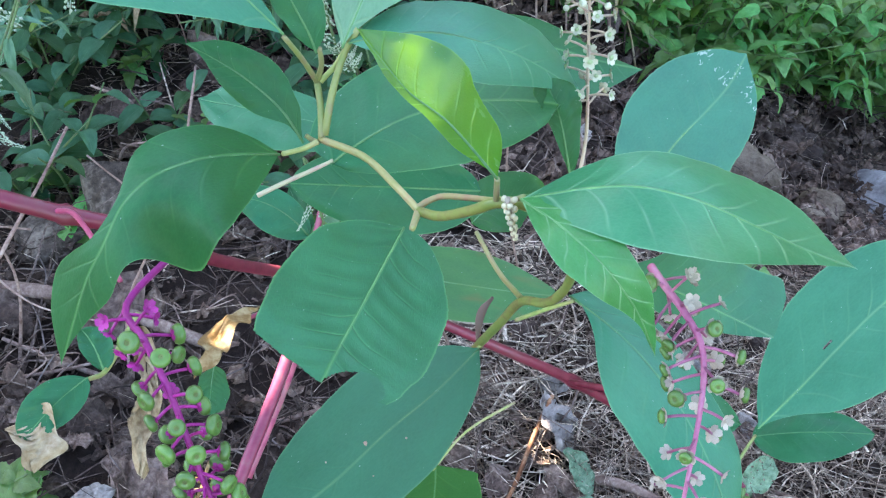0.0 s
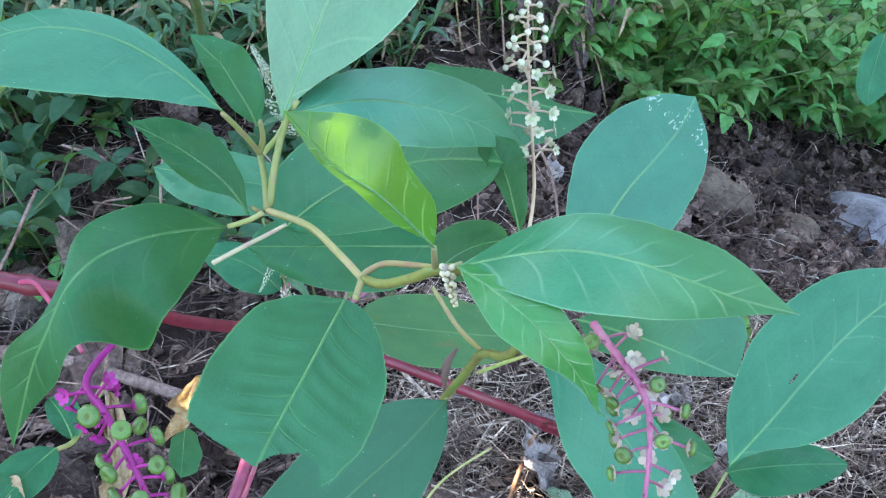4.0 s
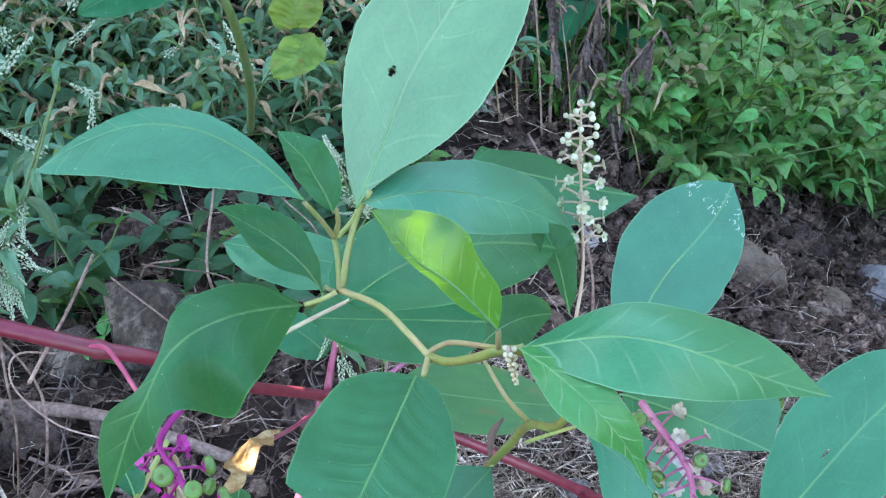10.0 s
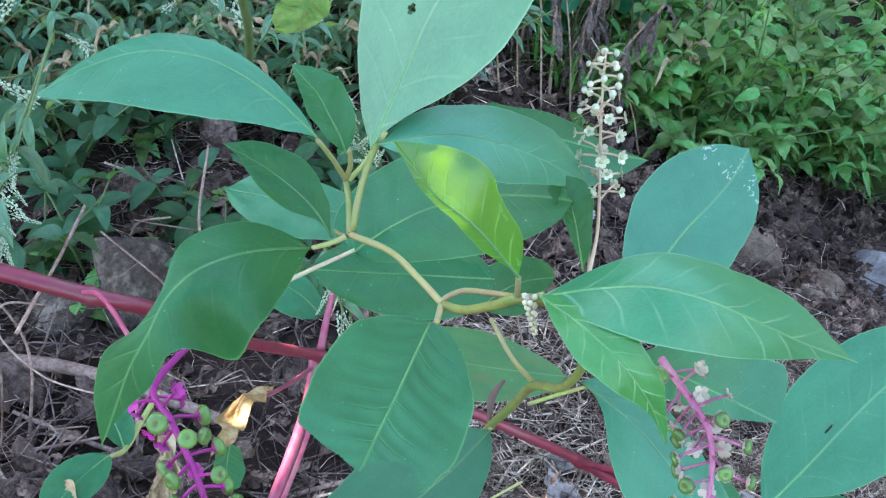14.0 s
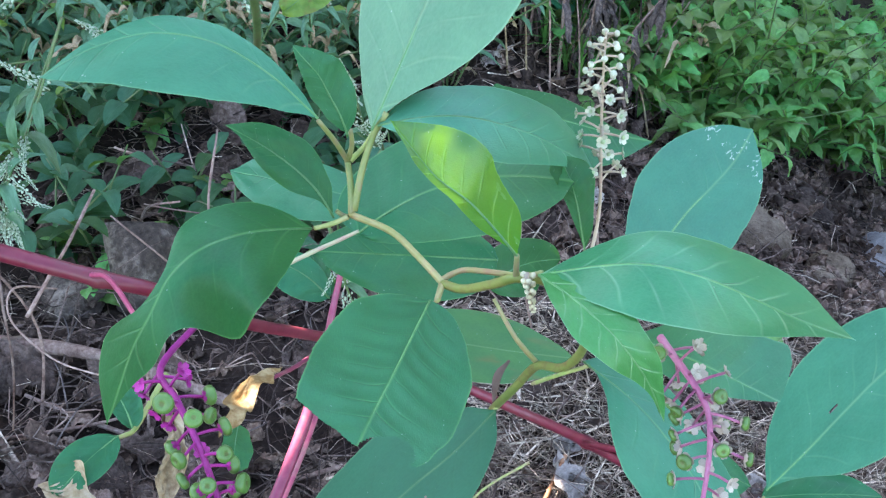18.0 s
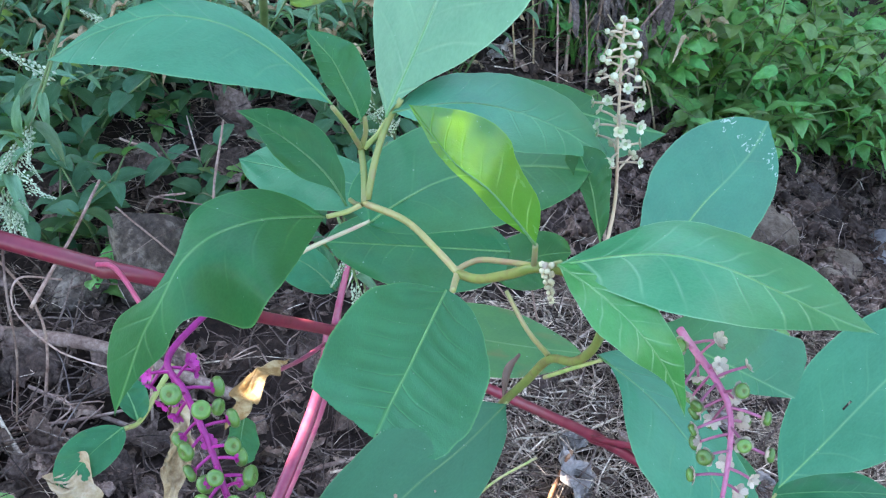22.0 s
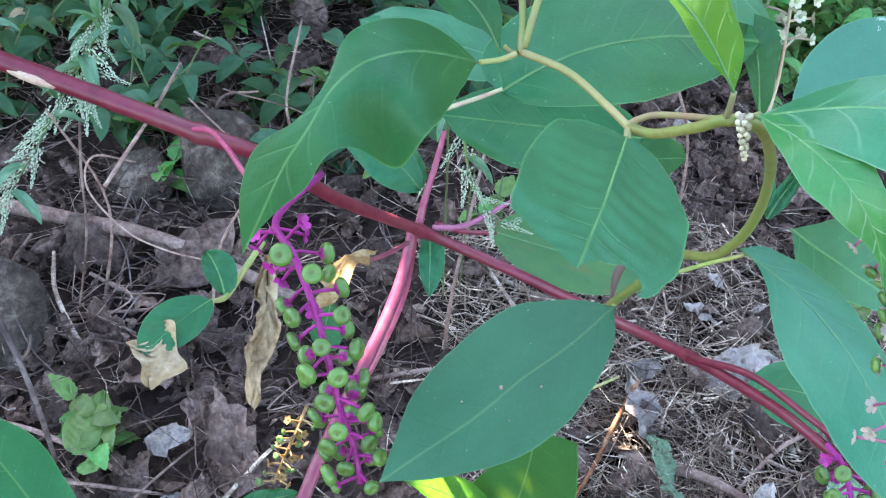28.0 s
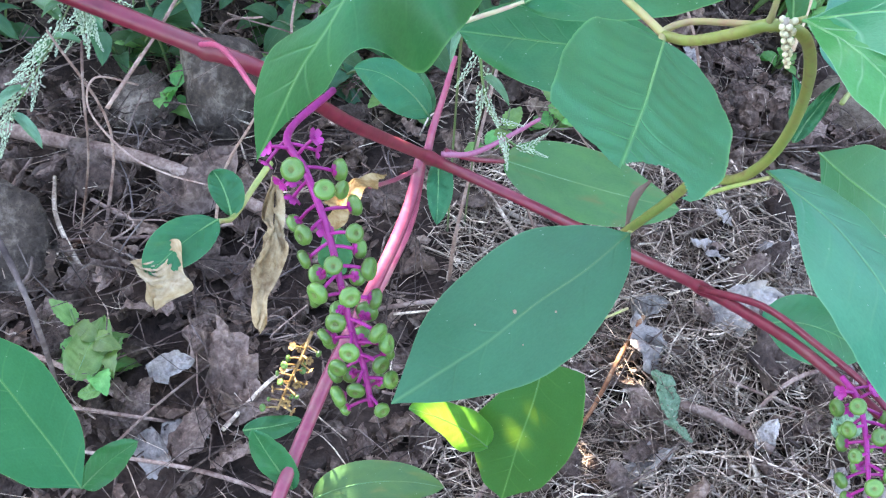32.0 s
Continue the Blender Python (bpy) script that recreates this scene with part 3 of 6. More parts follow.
L_SMALL = ([(-0.027, -0.580, 0.700), (-0.032, -0.577, 0.709), (-0.038, -0.574, 0.715), (-0.046, -0.571, 0.721), (-0.054, -0.568, 0.725), (-0.063, -0.564, 0.728)], (-0.655, -0.467, -0.594), [0.0, 0.0, 0.5, 1.5, 4.5, 7.0, 7.5, 6.5, 4.0, 1.5, 0.5, 0.0, 0.0], [0.0, 0.5, 2.0, 5.0, 6.5, 8.5, 9.5, 8.5, 7.5, 5.5, 2.5, 0.5, 0.0], (0.02, 0.02))
L_LOBE = ([(-0.109, -0.433, 0.433), (-0.111, -0.438, 0.425), (-0.112, -0.445, 0.419), (-0.113, -0.454, 0.415)], (-0.989, 0.088, 0.115), [0.0, 0.5, 1.5, 4.0, 7.0, 7.0, 7.5, 7.5, 6.5, 3.5, 1.5, 0.0, 0.0], [0.0, 1.0, 4.5, 7.0, 8.0, 9.5, 11.0, 10.5, 9.5, 9.0, 5.5, 1.5, 0.5], (-0.07, -0.07))
L_DROOP = ([(-0.034, -0.587, 0.701), (-0.044, -0.606, 0.716), (-0.053, -0.621, 0.726), (-0.062, -0.631, 0.729), (-0.070, -0.638, 0.725), (-0.076, -0.644, 0.716), (-0.083, -0.646, 0.704), (-0.089, -0.648, 0.690), (-0.096, -0.649, 0.673)], ((-0.260, 0.829, 0.495), (-0.904, 0.428, 0.014)), [0.0, 2.0, 6.5, 11.0, 12.0, 11.0, 3.0, 4.5, 11.0, 10.0, 5.0, 1.0, 0.0], [0.0, 2.0, 8.0, 15.5, 21.5, 22.5, 15.5, 8.5, 8.5, 4.0, 1.0, 0.0, 0.0], (0.15, 0.15))
L_BROAD = ([(0.006, -0.647, 0.722), (0.001, -0.673, 0.732), (-0.003, -0.694, 0.740), (-0.007, -0.712, 0.746), (-0.010, -0.725, 0.749)], (-0.881, 0.242, 0.406), [0.0, 2.0, 8.0, 14.0, 18.0, 19.5, 20.0, 20.0, 19.0, 18.5, 17.5, 17.0, 17.0], [0.0, 4.5, 9.0, 13.0, 16.5, 19.0, 19.5, 19.5, 19.0, 17.0, 16.0, 14.5, 14.0], (-0.13, -0.13))
L_MIDA = ((-0.026, -0.511, 0.636), (0.015, -0.506, 0.658), (0.059, -0.546, 0.688), (0.001, -0.475, 0.663), (0.026, -0.527, 0.648))
L_MIDB = ((-0.016, -0.479, 0.627), (-0.054, -0.465, 0.628), (-0.088, -0.449, 0.625), (-0.057, -0.449, 0.631), (-0.055, -0.483, 0.623))
L_MIDC = ((0.035, -0.488, 0.601), (-0.006, -0.479, 0.597), (-0.050, -0.469, 0.592), (-0.006, -0.467, 0.610), (0.002, -0.492, 0.580))
L_RACEBACK = ([(0.034, -0.373, 0.614), (0.052, -0.367, 0.603), (0.070, -0.360, 0.592), (0.089, -0.353, 0.581), (0.110, -0.347, 0.570), (0.131, -0.339, 0.560)], (0.280, 0.849, 0.448), [0.0, 7.5, 8.0, 9.0, 11.0, 12.0, 10.5, 7.5, 3.5, 2.5, 1.0, 0.0, 0.0], [0.0, 4.5, 18.0, 21.0, 24.5, 28.5, 30.0, 28.0, 21.5, 13.0, 6.0, 1.5, 0.0], (0.27, 0.27))
L_RIGHT = ([(0.037, -0.647, 0.731), (0.052, -0.654, 0.740), (0.066, -0.656, 0.742), (0.082, -0.655, 0.736), (0.099, -0.650, 0.723), (0.119, -0.640, 0.704), (0.144, -0.624, 0.680)], (0.293, 0.938, 0.183), [0.0, 1.0, 4.0, 8.5, 12.5, 16.0, 19.0, 21.0, 21.0, 16.0, 6.5, 1.0, 0.0], [0.0, 1.0, 4.0, 9.0, 13.0, 16.0, 15.5, 13.0, 8.5, 4.0, 1.5, 0.0, 0.0], (-0.31, -0.31))
L_FOLD = ([(0.037, -0.648, 0.732), (0.045, -0.661, 0.735), (0.052, -0.669, 0.733), (0.059, -0.674, 0.727), (0.066, -0.675, 0.715), (0.072, -0.674, 0.698)], (-0.780, -0.461, -0.424), [0.0, 0.5, 2.0, 4.5, 6.5, 8.0, 7.5, 6.0, 3.0, 1.0, 0.5, 0.0, 0.0], [0.0, 1.5, 6.5, 9.0, 10.0, 9.5, 8.0, 7.0, 6.0, 3.5, 2.0, 0.5, 0.0], (0.10, 0.10))
L_OVAL = ([(0.101, -0.507, 0.610), (0.111, -0.486, 0.610), (0.124, -0.465, 0.609), (0.139, -0.445, 0.608), (0.154, -0.424, 0.608), (0.167, -0.401, 0.610)], (-0.794, 0.151, 0.589), [0.0, 13.5, 18.0, 21.0, 24.5, 29.0, 31.5, 32.0, 29.0, 22.0, 13.0, 3.0, 0.5], [0.0, 4.5, 15.0, 21.0, 27.0, 29.5, 27.5, 25.0, 20.5, 14.5, 7.0, 1.5, 0.0], (-0.01, -0.01))
L_UNDER = ([(0.089, -0.539, 0.601), (0.107, -0.521, 0.576), (0.125, -0.509, 0.556), (0.142, -0.504, 0.541), (0.157, -0.504, 0.531), (0.170, -0.510, 0.527)], (0.459, 0.878, 0.136), [0.0, 1.0, 5.5, 12.0, 21.5, 26.0, 29.0, 32.5, 33.5, 34.5, 35.0, 28.0, 25.5], [0.0, 1.0, 5.5, 12.0, 13.0, 14.5, 14.5, 12.0, 9.0, 5.5, 2.5, 0.5, 0.0], (-0.05, -0.05))
L_HOLED = ([(0.181, -0.493, 0.440), (0.204, -0.476, 0.450), (0.227, -0.457, 0.459), (0.253, -0.435, 0.466), (0.283, -0.413, 0.470), (0.318, -0.393, 0.468)], (-0.551, 0.753, 0.360), [0.0, 3.0, 12.0, 22.0, 29.5, 35.0, 35.5, 33.5, 29.0, 21.5, 14.0, 4.0, 0.5], [0.0, 0.5, 3.0, 9.5, 21.0, 29.0, 34.0, 32.5, 26.5, 18.0, 8.5, 2.0, 0.5], (0.04, 0.04))
L_DOWN = ([(0.066, -0.560, 0.608), (0.081, -0.584, 0.612), (0.093, -0.605, 0.611), (0.102, -0.625, 0.607), (0.109, -0.642, 0.598), (0.113, -0.657, 0.586)], (-0.749, -0.651, 0.124), [0.0, 0.0, 1.0, 6.0, 15.0, 21.5, 22.0, 20.5, 17.5, 12.5, 6.5, 1.5, 0.0], [0.0, 13.5, 17.5, 22.0, 23.5, 20.5, 19.5, 19.0, 17.5, 13.0, 7.5, 1.5, 0.0], (0.22, 0.22))
L_LOWER = ([(0.036, -0.484, 0.497), (0.014, -0.520, 0.507), (-0.008, -0.552, 0.518), (-0.026, -0.583, 0.529), (-0.044, -0.610, 0.540), (-0.060, -0.634, 0.550)], (-0.518, 0.856, 0.001), [0.0, 3.0, 13.5, 25.0, 34.0, 35.5, 35.0, 32.0, 25.0, 14.5, 6.5, 1.5, 0.0], [0.0, 3.0, 12.5, 19.5, 25.5, 30.5, 29.0, 23.5, 17.0, 10.5, 4.5, 1.0, 0.0], (0.01, 0.01))
L_BEHINDSTEM = ((-0.022, -0.248, 0.327), (0.041, -0.242, 0.303), (0.113, -0.227, 0.274), (0.044, -0.218, 0.316), (0.043, -0.267, 0.289))
L_DARK = ((0.036, -0.392, 0.498), (0.055, -0.369, 0.494), (0.079, -0.367, 0.497), (0.054, -0.351, 0.500), (0.061, -0.387, 0.488))
L_NARROW = ([(0.065, -0.547, 0.655), (0.063, -0.545, 0.666), (0.061, -0.542, 0.676), (0.058, -0.539, 0.685), (0.054, -0.536, 0.693)], (-0.970, -0.142, -0.196), [0.0, 0.0, 0.5, 1.0, 2.0, 3.0, 4.0, 5.0, 5.5, 6.0, 4.0, 1.0, 0.0], [0.0, 0.0, 1.5, 3.5, 5.0, 6.0, 7.5, 9.0, 9.0, 8.0, 4.5, 1.0, 0.0], (-0.12, -0.12))
L_BACKLIT = ([(0.013, -0.403, 0.298), (0.012, -0.404, 0.271), (0.009, -0.405, 0.242), (0.005, -0.405, 0.210), (0.002, -0.405, 0.176), (-0.001, -0.404, 0.139)], (-0.980, 0.189, 0.066), [0.0, 1.0, 5.0, 11.5, 19.5, 26.5, 33.0, 30.5, 27.0, 21.0, 15.5, 4.0, 0.5], [0.0, 25.5, 28.0, 30.5, 32.5, 35.5, 36.5, 35.0, 29.5, 23.5, 10.5, 2.5, 0.5], (0.02, 0.02))
L_BACKLIT_B = ((-0.016, -0.409, 0.209), (-0.040, -0.411, 0.234), (-0.070, -0.411, 0.247), (-0.039, -0.412, 0.259), (-0.035, -0.409, 0.205))
L_BROWNTIP = ((-0.158, -0.487, 0.486), (-0.172, -0.502, 0.483), (-0.186, -0.516, 0.474), (-0.188, -0.505, 0.487), (-0.165, -0.507, 0.477))
L_CORNER = ([(-0.247, -0.523, 0.295), (-0.257, -0.519, 0.323), (-0.267, -0.517, 0.351), (-0.275, -0.517, 0.379), (-0.283, -0.519, 0.406), (-0.291, -0.524, 0.433)], (-0.713, -0.454, -0.534), [0.0, 3.0, 12.0, 25.5, 32.0, 38.5, 38.5, 37.5, 31.5, 23.5, 10.5, 2.5, 0.5], [0.0, 2.0, 8.0, 16.0, 21.0, 22.5, 23.5, 21.5, 16.0, 10.5, 4.5, 1.0, 0.0], (-0.09, -0.09))
L_CORNER_B = ((-0.247, -0.523, 0.295), (-0.230, -0.518, 0.316), (-0.211, -0.515, 0.335), (-0.235, -0.513, 0.322), (-0.225, -0.523, 0.310))
L_JOINT_A = ((-0.076, -0.224, 0.340), (-0.101, -0.217, 0.364), (-0.131, -0.213, 0.369), (-0.099, -0.208, 0.374), (-0.109, -0.228, 0.351))
L_JOINT_B = ((-0.066, -0.266, 0.336), (-0.064, -0.288, 0.326), (-0.063, -0.309, 0.317), (-0.072, -0.286, 0.329), (-0.054, -0.285, 0.330))
L_JOINT_C = ((-0.076, -0.224, 0.340), (-0.084, -0.205, 0.347), (-0.092, -0.185, 0.355), (-0.090, -0.206, 0.346), (-0.076, -0.203, 0.350))
L_BIT = ((-0.157, -0.468, 0.469), (-0.162, -0.459, 0.479), (-0.168, -0.454, 0.486), (-0.170, -0.459, 0.480), (-0.153, -0.457, 0.482))
L_LOW_A = ((-0.139, -0.465, 0.223), (-0.153, -0.459, 0.246), (-0.164, -0.454, 0.269), (-0.163, -0.461, 0.244), (-0.141, -0.457, 0.249))
L_LOW_B = ((-0.181, -0.419, 0.217), (-0.162, -0.416, 0.220), (-0.142, -0.412, 0.225), (-0.163, -0.411, 0.225), (-0.161, -0.422, 0.213))
L_LOW_C = ((-0.126, -0.469, 0.219), (-0.086, -0.465, 0.240), (-0.042, -0.459, 0.231), (-0.091, -0.456, 0.250), (-0.083, -0.476, 0.227))
L_SLIM_A = ((0.083, -0.520, 0.594), (0.083, -0.513, 0.603), (0.081, -0.506, 0.611), (0.081, -0.513, 0.602), (0.086, -0.512, 0.603))
L_SLIM_B = ((0.084, -0.522, 0.591), (0.093, -0.507, 0.594), (0.104, -0.491, 0.597), (0.091, -0.505, 0.596), (0.097, -0.508, 0.593))
L_SHADE = ((0.133, -0.421, 0.370), (0.166, -0.406, 0.357), (0.208, -0.402, 0.330), (0.166, -0.395, 0.370), (0.172, -0.421, 0.338))
L_RIGHTLOW = ((0.199, -0.445, 0.372), (0.232, -0.444, 0.374), (0.275, -0.439, 0.364), (0.235, -0.428, 0.377), (0.232, -0.461, 0.368))
L_TOPLEFT = ((-0.212, 0.059, 0.537), (-0.236, 0.039, 0.529), (-0.277, 0.016, 0.517), (-0.244, 0.052, 0.545), (-0.216, 0.017, 0.518))
L_YEL_A = ((-0.100, 0.002, 0.500), (-0.093, 0.006, 0.520), (-0.078, 0.019, 0.536), (-0.114, 0.007, 0.522), (-0.072, 0.002, 0.516))
L_YEL_B = ((-0.081, -0.002, 0.495), (-0.096, -0.021, 0.488), (-0.114, -0.040, 0.481), (-0.111, -0.016, 0.495), (-0.081, -0.029, 0.479))
P_TOPLEFT = [(-0.169, 0.064, 0.544), (-0.186, 0.062, 0.541), (-0.212, 0.059, 0.537)]
STEM_TWO = [(-0.176, 0.111, 0.600), (-0.169, 0.072, 0.553), (-0.169, 0.069, 0.517), (-0.161, 0.081, 0.471), (-0.171, 0.174, 0.363), (-0.208, 0.363, 0.199), (-0.251, 0.579, 0.037)]
L_WITHER = ((-0.140, -0.440, 0.472), (-0.138, -0.475, 0.446), (-0.141, -0.506, 0.424), (-0.145, -0.473, 0.448), (-0.131, -0.474, 0.446))
L_WTIP = ((-0.184, -0.508, 0.479), (-0.178, -0.516, 0.474), (-0.179, -0.526, 0.463), (-0.190, -0.512, 0.479), (-0.167, -0.512, 0.478))
R_OLD = [(-0.134, -0.399, 0.302), (-0.139, -0.418, 0.296), (-0.145, -0.428, 0.284), (-0.151, -0.439, 0.271)]
SPRAY = [(-0.395, 0.263, 0.313), (-0.427, 0.162, 0.239), (-0.454, 0.093, 0.188), (-0.480, 0.028, 0.143), (-0.522, -0.031, 0.088)]
SPRAY_B = [(-0.395, 0.263, 0.313), (-0.416, 0.173, 0.253), (-0.438, 0.108, 0.207), (-0.437, 0.064, 0.169)]
SPRIG_L = [(-0.066, -0.013, 0.016), (-0.059, -0.185, 0.324), (-0.050, -0.400, 0.550), (-0.042, -0.440, 0.565), (-0.037, -0.450, 0.545), (-0.027, -0.458, 0.528), (-0.012, -0.460, 0.518)]
L_EDGE = ((0.401, -0.087, 0.441), (0.388, -0.109, 0.415), (0.383, -0.123, 0.398), (0.377, -0.105, 0.419), (0.404, -0.109, 0.414))
RED_STEM = [(-0.347, -0.399, 0.583), (-0.241, -0.411, 0.553), (-0.179, -0.413, 0.530), (-0.147, -0.399, 0.505), (-0.115, -0.359, 0.444), (-0.071, -0.280, 0.351), (-0.008, -0.280, 0.320), (0.061, -0.349, 0.347), (0.097, -0.402, 0.377), (0.130, -0.464, 0.411), (0.151, -0.504, 0.426), (0.169, -0.528, 0.428)]
RED_TWIN = [(0.096, -0.406, 0.380), (0.122, -0.441, 0.408), (0.143, -0.480, 0.424), (0.159, -0.511, 0.434), (0.168, -0.525, 0.433)]
MAIN_STEM = [(-0.077, -0.271, 0.346), (-0.084, -0.297, 0.316), (-0.099, -0.340, 0.294), (-0.121, -0.391, 0.265), (-0.135, -0.434, 0.245), (-0.147, -0.476, 0.226), (-0.172, -0.556, 0.177), (-0.199, -0.651, 0.096)]
MAIN_STEM_B = [(-0.076, -0.266, 0.337), (-0.080, -0.292, 0.306), (-0.093, -0.325, 0.282), (-0.116, -0.376, 0.253)]
JOINT_UP = [(-0.074, -0.262, 0.341), (-0.072, -0.235, 0.342), (-0.066, -0.219, 0.361), (-0.061, -0.204, 0.380)]
JOINT_R = [(-0.064, -0.271, 0.347), (-0.042, -0.269, 0.349), (-0.016, -0.251, 0.354), (0.001, -0.244, 0.363)]
JOINT_R2 = [(-0.062, -0.269, 0.349), (-0.042, -0.264, 0.339), (-0.020, -0.249, 0.326)]
SHOOT = [(0.028, -0.359, 0.350), (0.030, -0.441, 0.439), (0.035, -0.474, 0.487), (0.044, -0.504, 0.535), (0.051, -0.526, 0.571), (0.059, -0.548, 0.592), (0.064, -0.562, 0.614), (0.063, -0.581, 0.645), (0.054, -0.612, 0.687), (0.042, -0.637, 0.719), (0.032, -0.641, 0.725), (0.025, -0.637, 0.719), (0.016, -0.629, 0.710), (0.010, -0.622, 0.706)]
SHOOT_END = [(0.010, -0.622, 0.706), (0.003, -0.609, 0.705), (-0.007, -0.592, 0.703), (-0.021, -0.580, 0.701)]
SHOOT_TWIN = [(0.0092, -0.6205, 0.7058), (0.0125, -0.6185, 0.7068), (0.017, -0.619, 0.709), (0.024, -0.627, 0.715), (0.032, -0.637, 0.722)]
P_BROAD = [(0.0098, -0.6205, 0.7052), (0.009, -0.626, 0.707), (0.008, -0.634, 0.710)]
P_UP = [(-0.021, -0.580, 0.701), (-0.021, -0.574, 0.709), (-0.022, -0.568, 0.715)]
P_LONG = [(-0.022, -0.568, 0.715), (-0.025, -0.576, 0.729), (-0.029, -0.582, 0.741)]
P_UPRIGHT = [(-0.022, -0.568, 0.715), (-0.020, -0.569, 0.722), (-0.020, -0.570, 0.729)]
P_TALL = [(-0.020, -0.579, 0.702), (-0.017, -0.573, 0.714), (-0.013, -0.567, 0.724), (-0.008, -0.566, 0.733)]
P_BACK = [(-0.021, -0.568, 0.715), (-0.016, -0.565, 0.719), (-0.012, -0.565, 0.726)]
P_DROOP = [(-0.022, -0.581, 0.701), (-0.027, -0.582, 0.699), (-0.033, -0.587, 0.701)]
P_SMALL = [(-0.022, -0.580, 0.700), (-0.024, -0.579, 0.700), (-0.026, -0.579, 0.702)]
P_SUNLIT = [(0.031, -0.640, 0.723), (0.031, -0.642, 0.729), (0.031, -0.643, 0.735)]
P_RIGHT = [(0.032, -0.640, 0.723), (0.035, -0.643, 0.727), (0.038, -0.646, 0.731)]
P_MIDA = [(-0.054, -0.526, 0.633), (-0.043, -0.519, 0.634), (-0.033, -0.512, 0.634), (-0.025, -0.510, 0.637)]
P_LOWER = [(0.035, -0.474, 0.487), (0.040, -0.478, 0.496), (0.035, -0.484, 0.497)]
P_DOWN = [(0.049, -0.531, 0.565), (0.058, -0.550, 0.590), (0.068, -0.560, 0.605)]
P_HANG = [(0.051, -0.525, 0.572), (0.041, -0.525, 0.588), (0.032, -0.514, 0.601)]
P_HOLED = [(0.166, -0.512, 0.432), (0.171, -0.505, 0.433), (0.180, -0.494, 0.436)]
P_OVAL = [(0.095, -0.528, 0.616), (0.103, -0.514, 0.616), (0.111, -0.497, 0.614)]
P_BACKLIT = [(0.068, -0.351, 0.297), (0.034, -0.376, 0.298), (0.011, -0.405, 0.295)]
R_FLOWER = [(0.069, -0.537, 0.644), (0.072, -0.530, 0.663), (0.071, -0.525, 0.694), (0.070, -0.524, 0.720), (0.070, -0.523, 0.738)]
R_GREEN = [(0.076, -0.639, 0.698), (0.079, -0.646, 0.697), (0.084, -0.655, 0.694), (0.088, -0.662, 0.688), (0.088, -0.670, 0.678), (0.085, -0.681, 0.665), (0.082, -0.690, 0.652)]
R_BERRY = [(-0.101, -0.488, 0.570), (-0.110, -0.542, 0.591), (-0.100, -0.562, 0.591), (-0.090, -0.577, 0.576), (-0.084, -0.588, 0.560), (-0.079, -0.596, 0.543), (-0.074, -0.601, 0.529), (-0.070, -0.609, 0.514)]
P_YELLOW = [(-0.080, -0.278, 0.338), (-0.090, -0.335, 0.379), (-0.099, -0.382, 0.416)]
L_YELLOW = ([(-0.090, -0.377, 0.422), (-0.100, -0.396, 0.432), (-0.108, -0.415, 0.438), (-0.113, -0.434, 0.442), (-0.117, -0.451, 0.443)], (-0.710, 0.689, 0.143), [0.0, 0.0, 1.0, 3.0, 3.5, 4.5, 6.0, 5.0, 4.5, 3.5, 1.5, 0.0, 0.0], [0.0, 0.3, 2.1, 4.8, 8.1, 9.9, 11.4, 9.9, 7.8, 4.8, 2.1, 0.3, 0.0], (-0.15, -0.15))
DARK_STALK = [(-0.440, -0.225, 0.260), (-0.393, -0.277, 0.230), (-0.360, -0.319, 0.196), (-0.364, -0.309, 0.098)]
DARK_TWIG = [(-0.374, -0.302, 0.208), (-0.361, -0.306, 0.227), (-0.356, -0.304, 0.244)]
DARK_TWIG_B = [(-0.392, -0.278, 0.228), (-0.397, -0.296, 0.224), (-0.405, -0.303, 0.199)]
BENT_TWIG = [(-0.329, -0.179, 0.284), (-0.311, -0.159, 0.308), (-0.296, -0.132, 0.325), (-0.292, -0.058, 0.321)]
TALL_TWIG = [(-0.348, -0.155, 0.329), (-0.345, -0.179, 0.300), (-0.348, -0.188, 0.243), (-0.369, -0.172, 0.168), (-0.384, -0.157, 0.124)]
LOOP_TWIG = [(-0.326, -0.112, 0.255), (-0.346, -0.149, 0.289), (-0.349, -0.166, 0.269), (-0.317, -0.186, 0.245), (-0.284, -0.195, 0.235), (-0.247, -0.213, 0.244)]
LEFT_SHOOT = [(-0.180, -0.413, 0.531), (-0.166, -0.427, 0.542), (-0.152, -0.451, 0.552), (-0.140, -0.473, 0.557), (-0.124, -0.503, 0.567)]
STIPULE = [(0.035, -0.476, 0.490), (0.037, -0.470, 0.506), (0.043, -0.468, 0.516)]
R_FAR = [(0.149, -0.506, 0.432), (0.153, -0.522, 0.436), (0.155, -0.539, 0.432), (0.157, -0.554, 0.421), (0.159, -0.571, 0.409)]
P_BIT = [(-0.143, -0.435, 0.477), (-0.149, -0.451, 0.474), (-0.156, -0.468, 0.469), (-0.159, -0.484, 0.481)]
SPOT_LEAF = (0.012, -0.642, 0.785)
SPOT_GOLD = (-0.107, -0.410, 0.437)
SPOT_STEM = (-0.090, -0.317, 0.307)
SPOT_STEM_B = (-0.102, -0.343, 0.291)
SPOT_STEM_C = (-0.084, -0.298, 0.322)
SPOT_BACKLIT = (-0.044, -0.411, 0.236)
SPOT_BACKLIT_B = (0.012, -0.406, 0.244)
SPOT_BACKLIT_C = (0.003, -0.405, 0.215)
SPOT_TWIG = (0.108, -0.165, 0.03)
SPOT_TWIG_B = (0.062, -0.250, 0.03)
SPOT_CLUSTER = (-0.139, -0.427, 0.301)
BUD = (0.034, -0.647, 0.726)
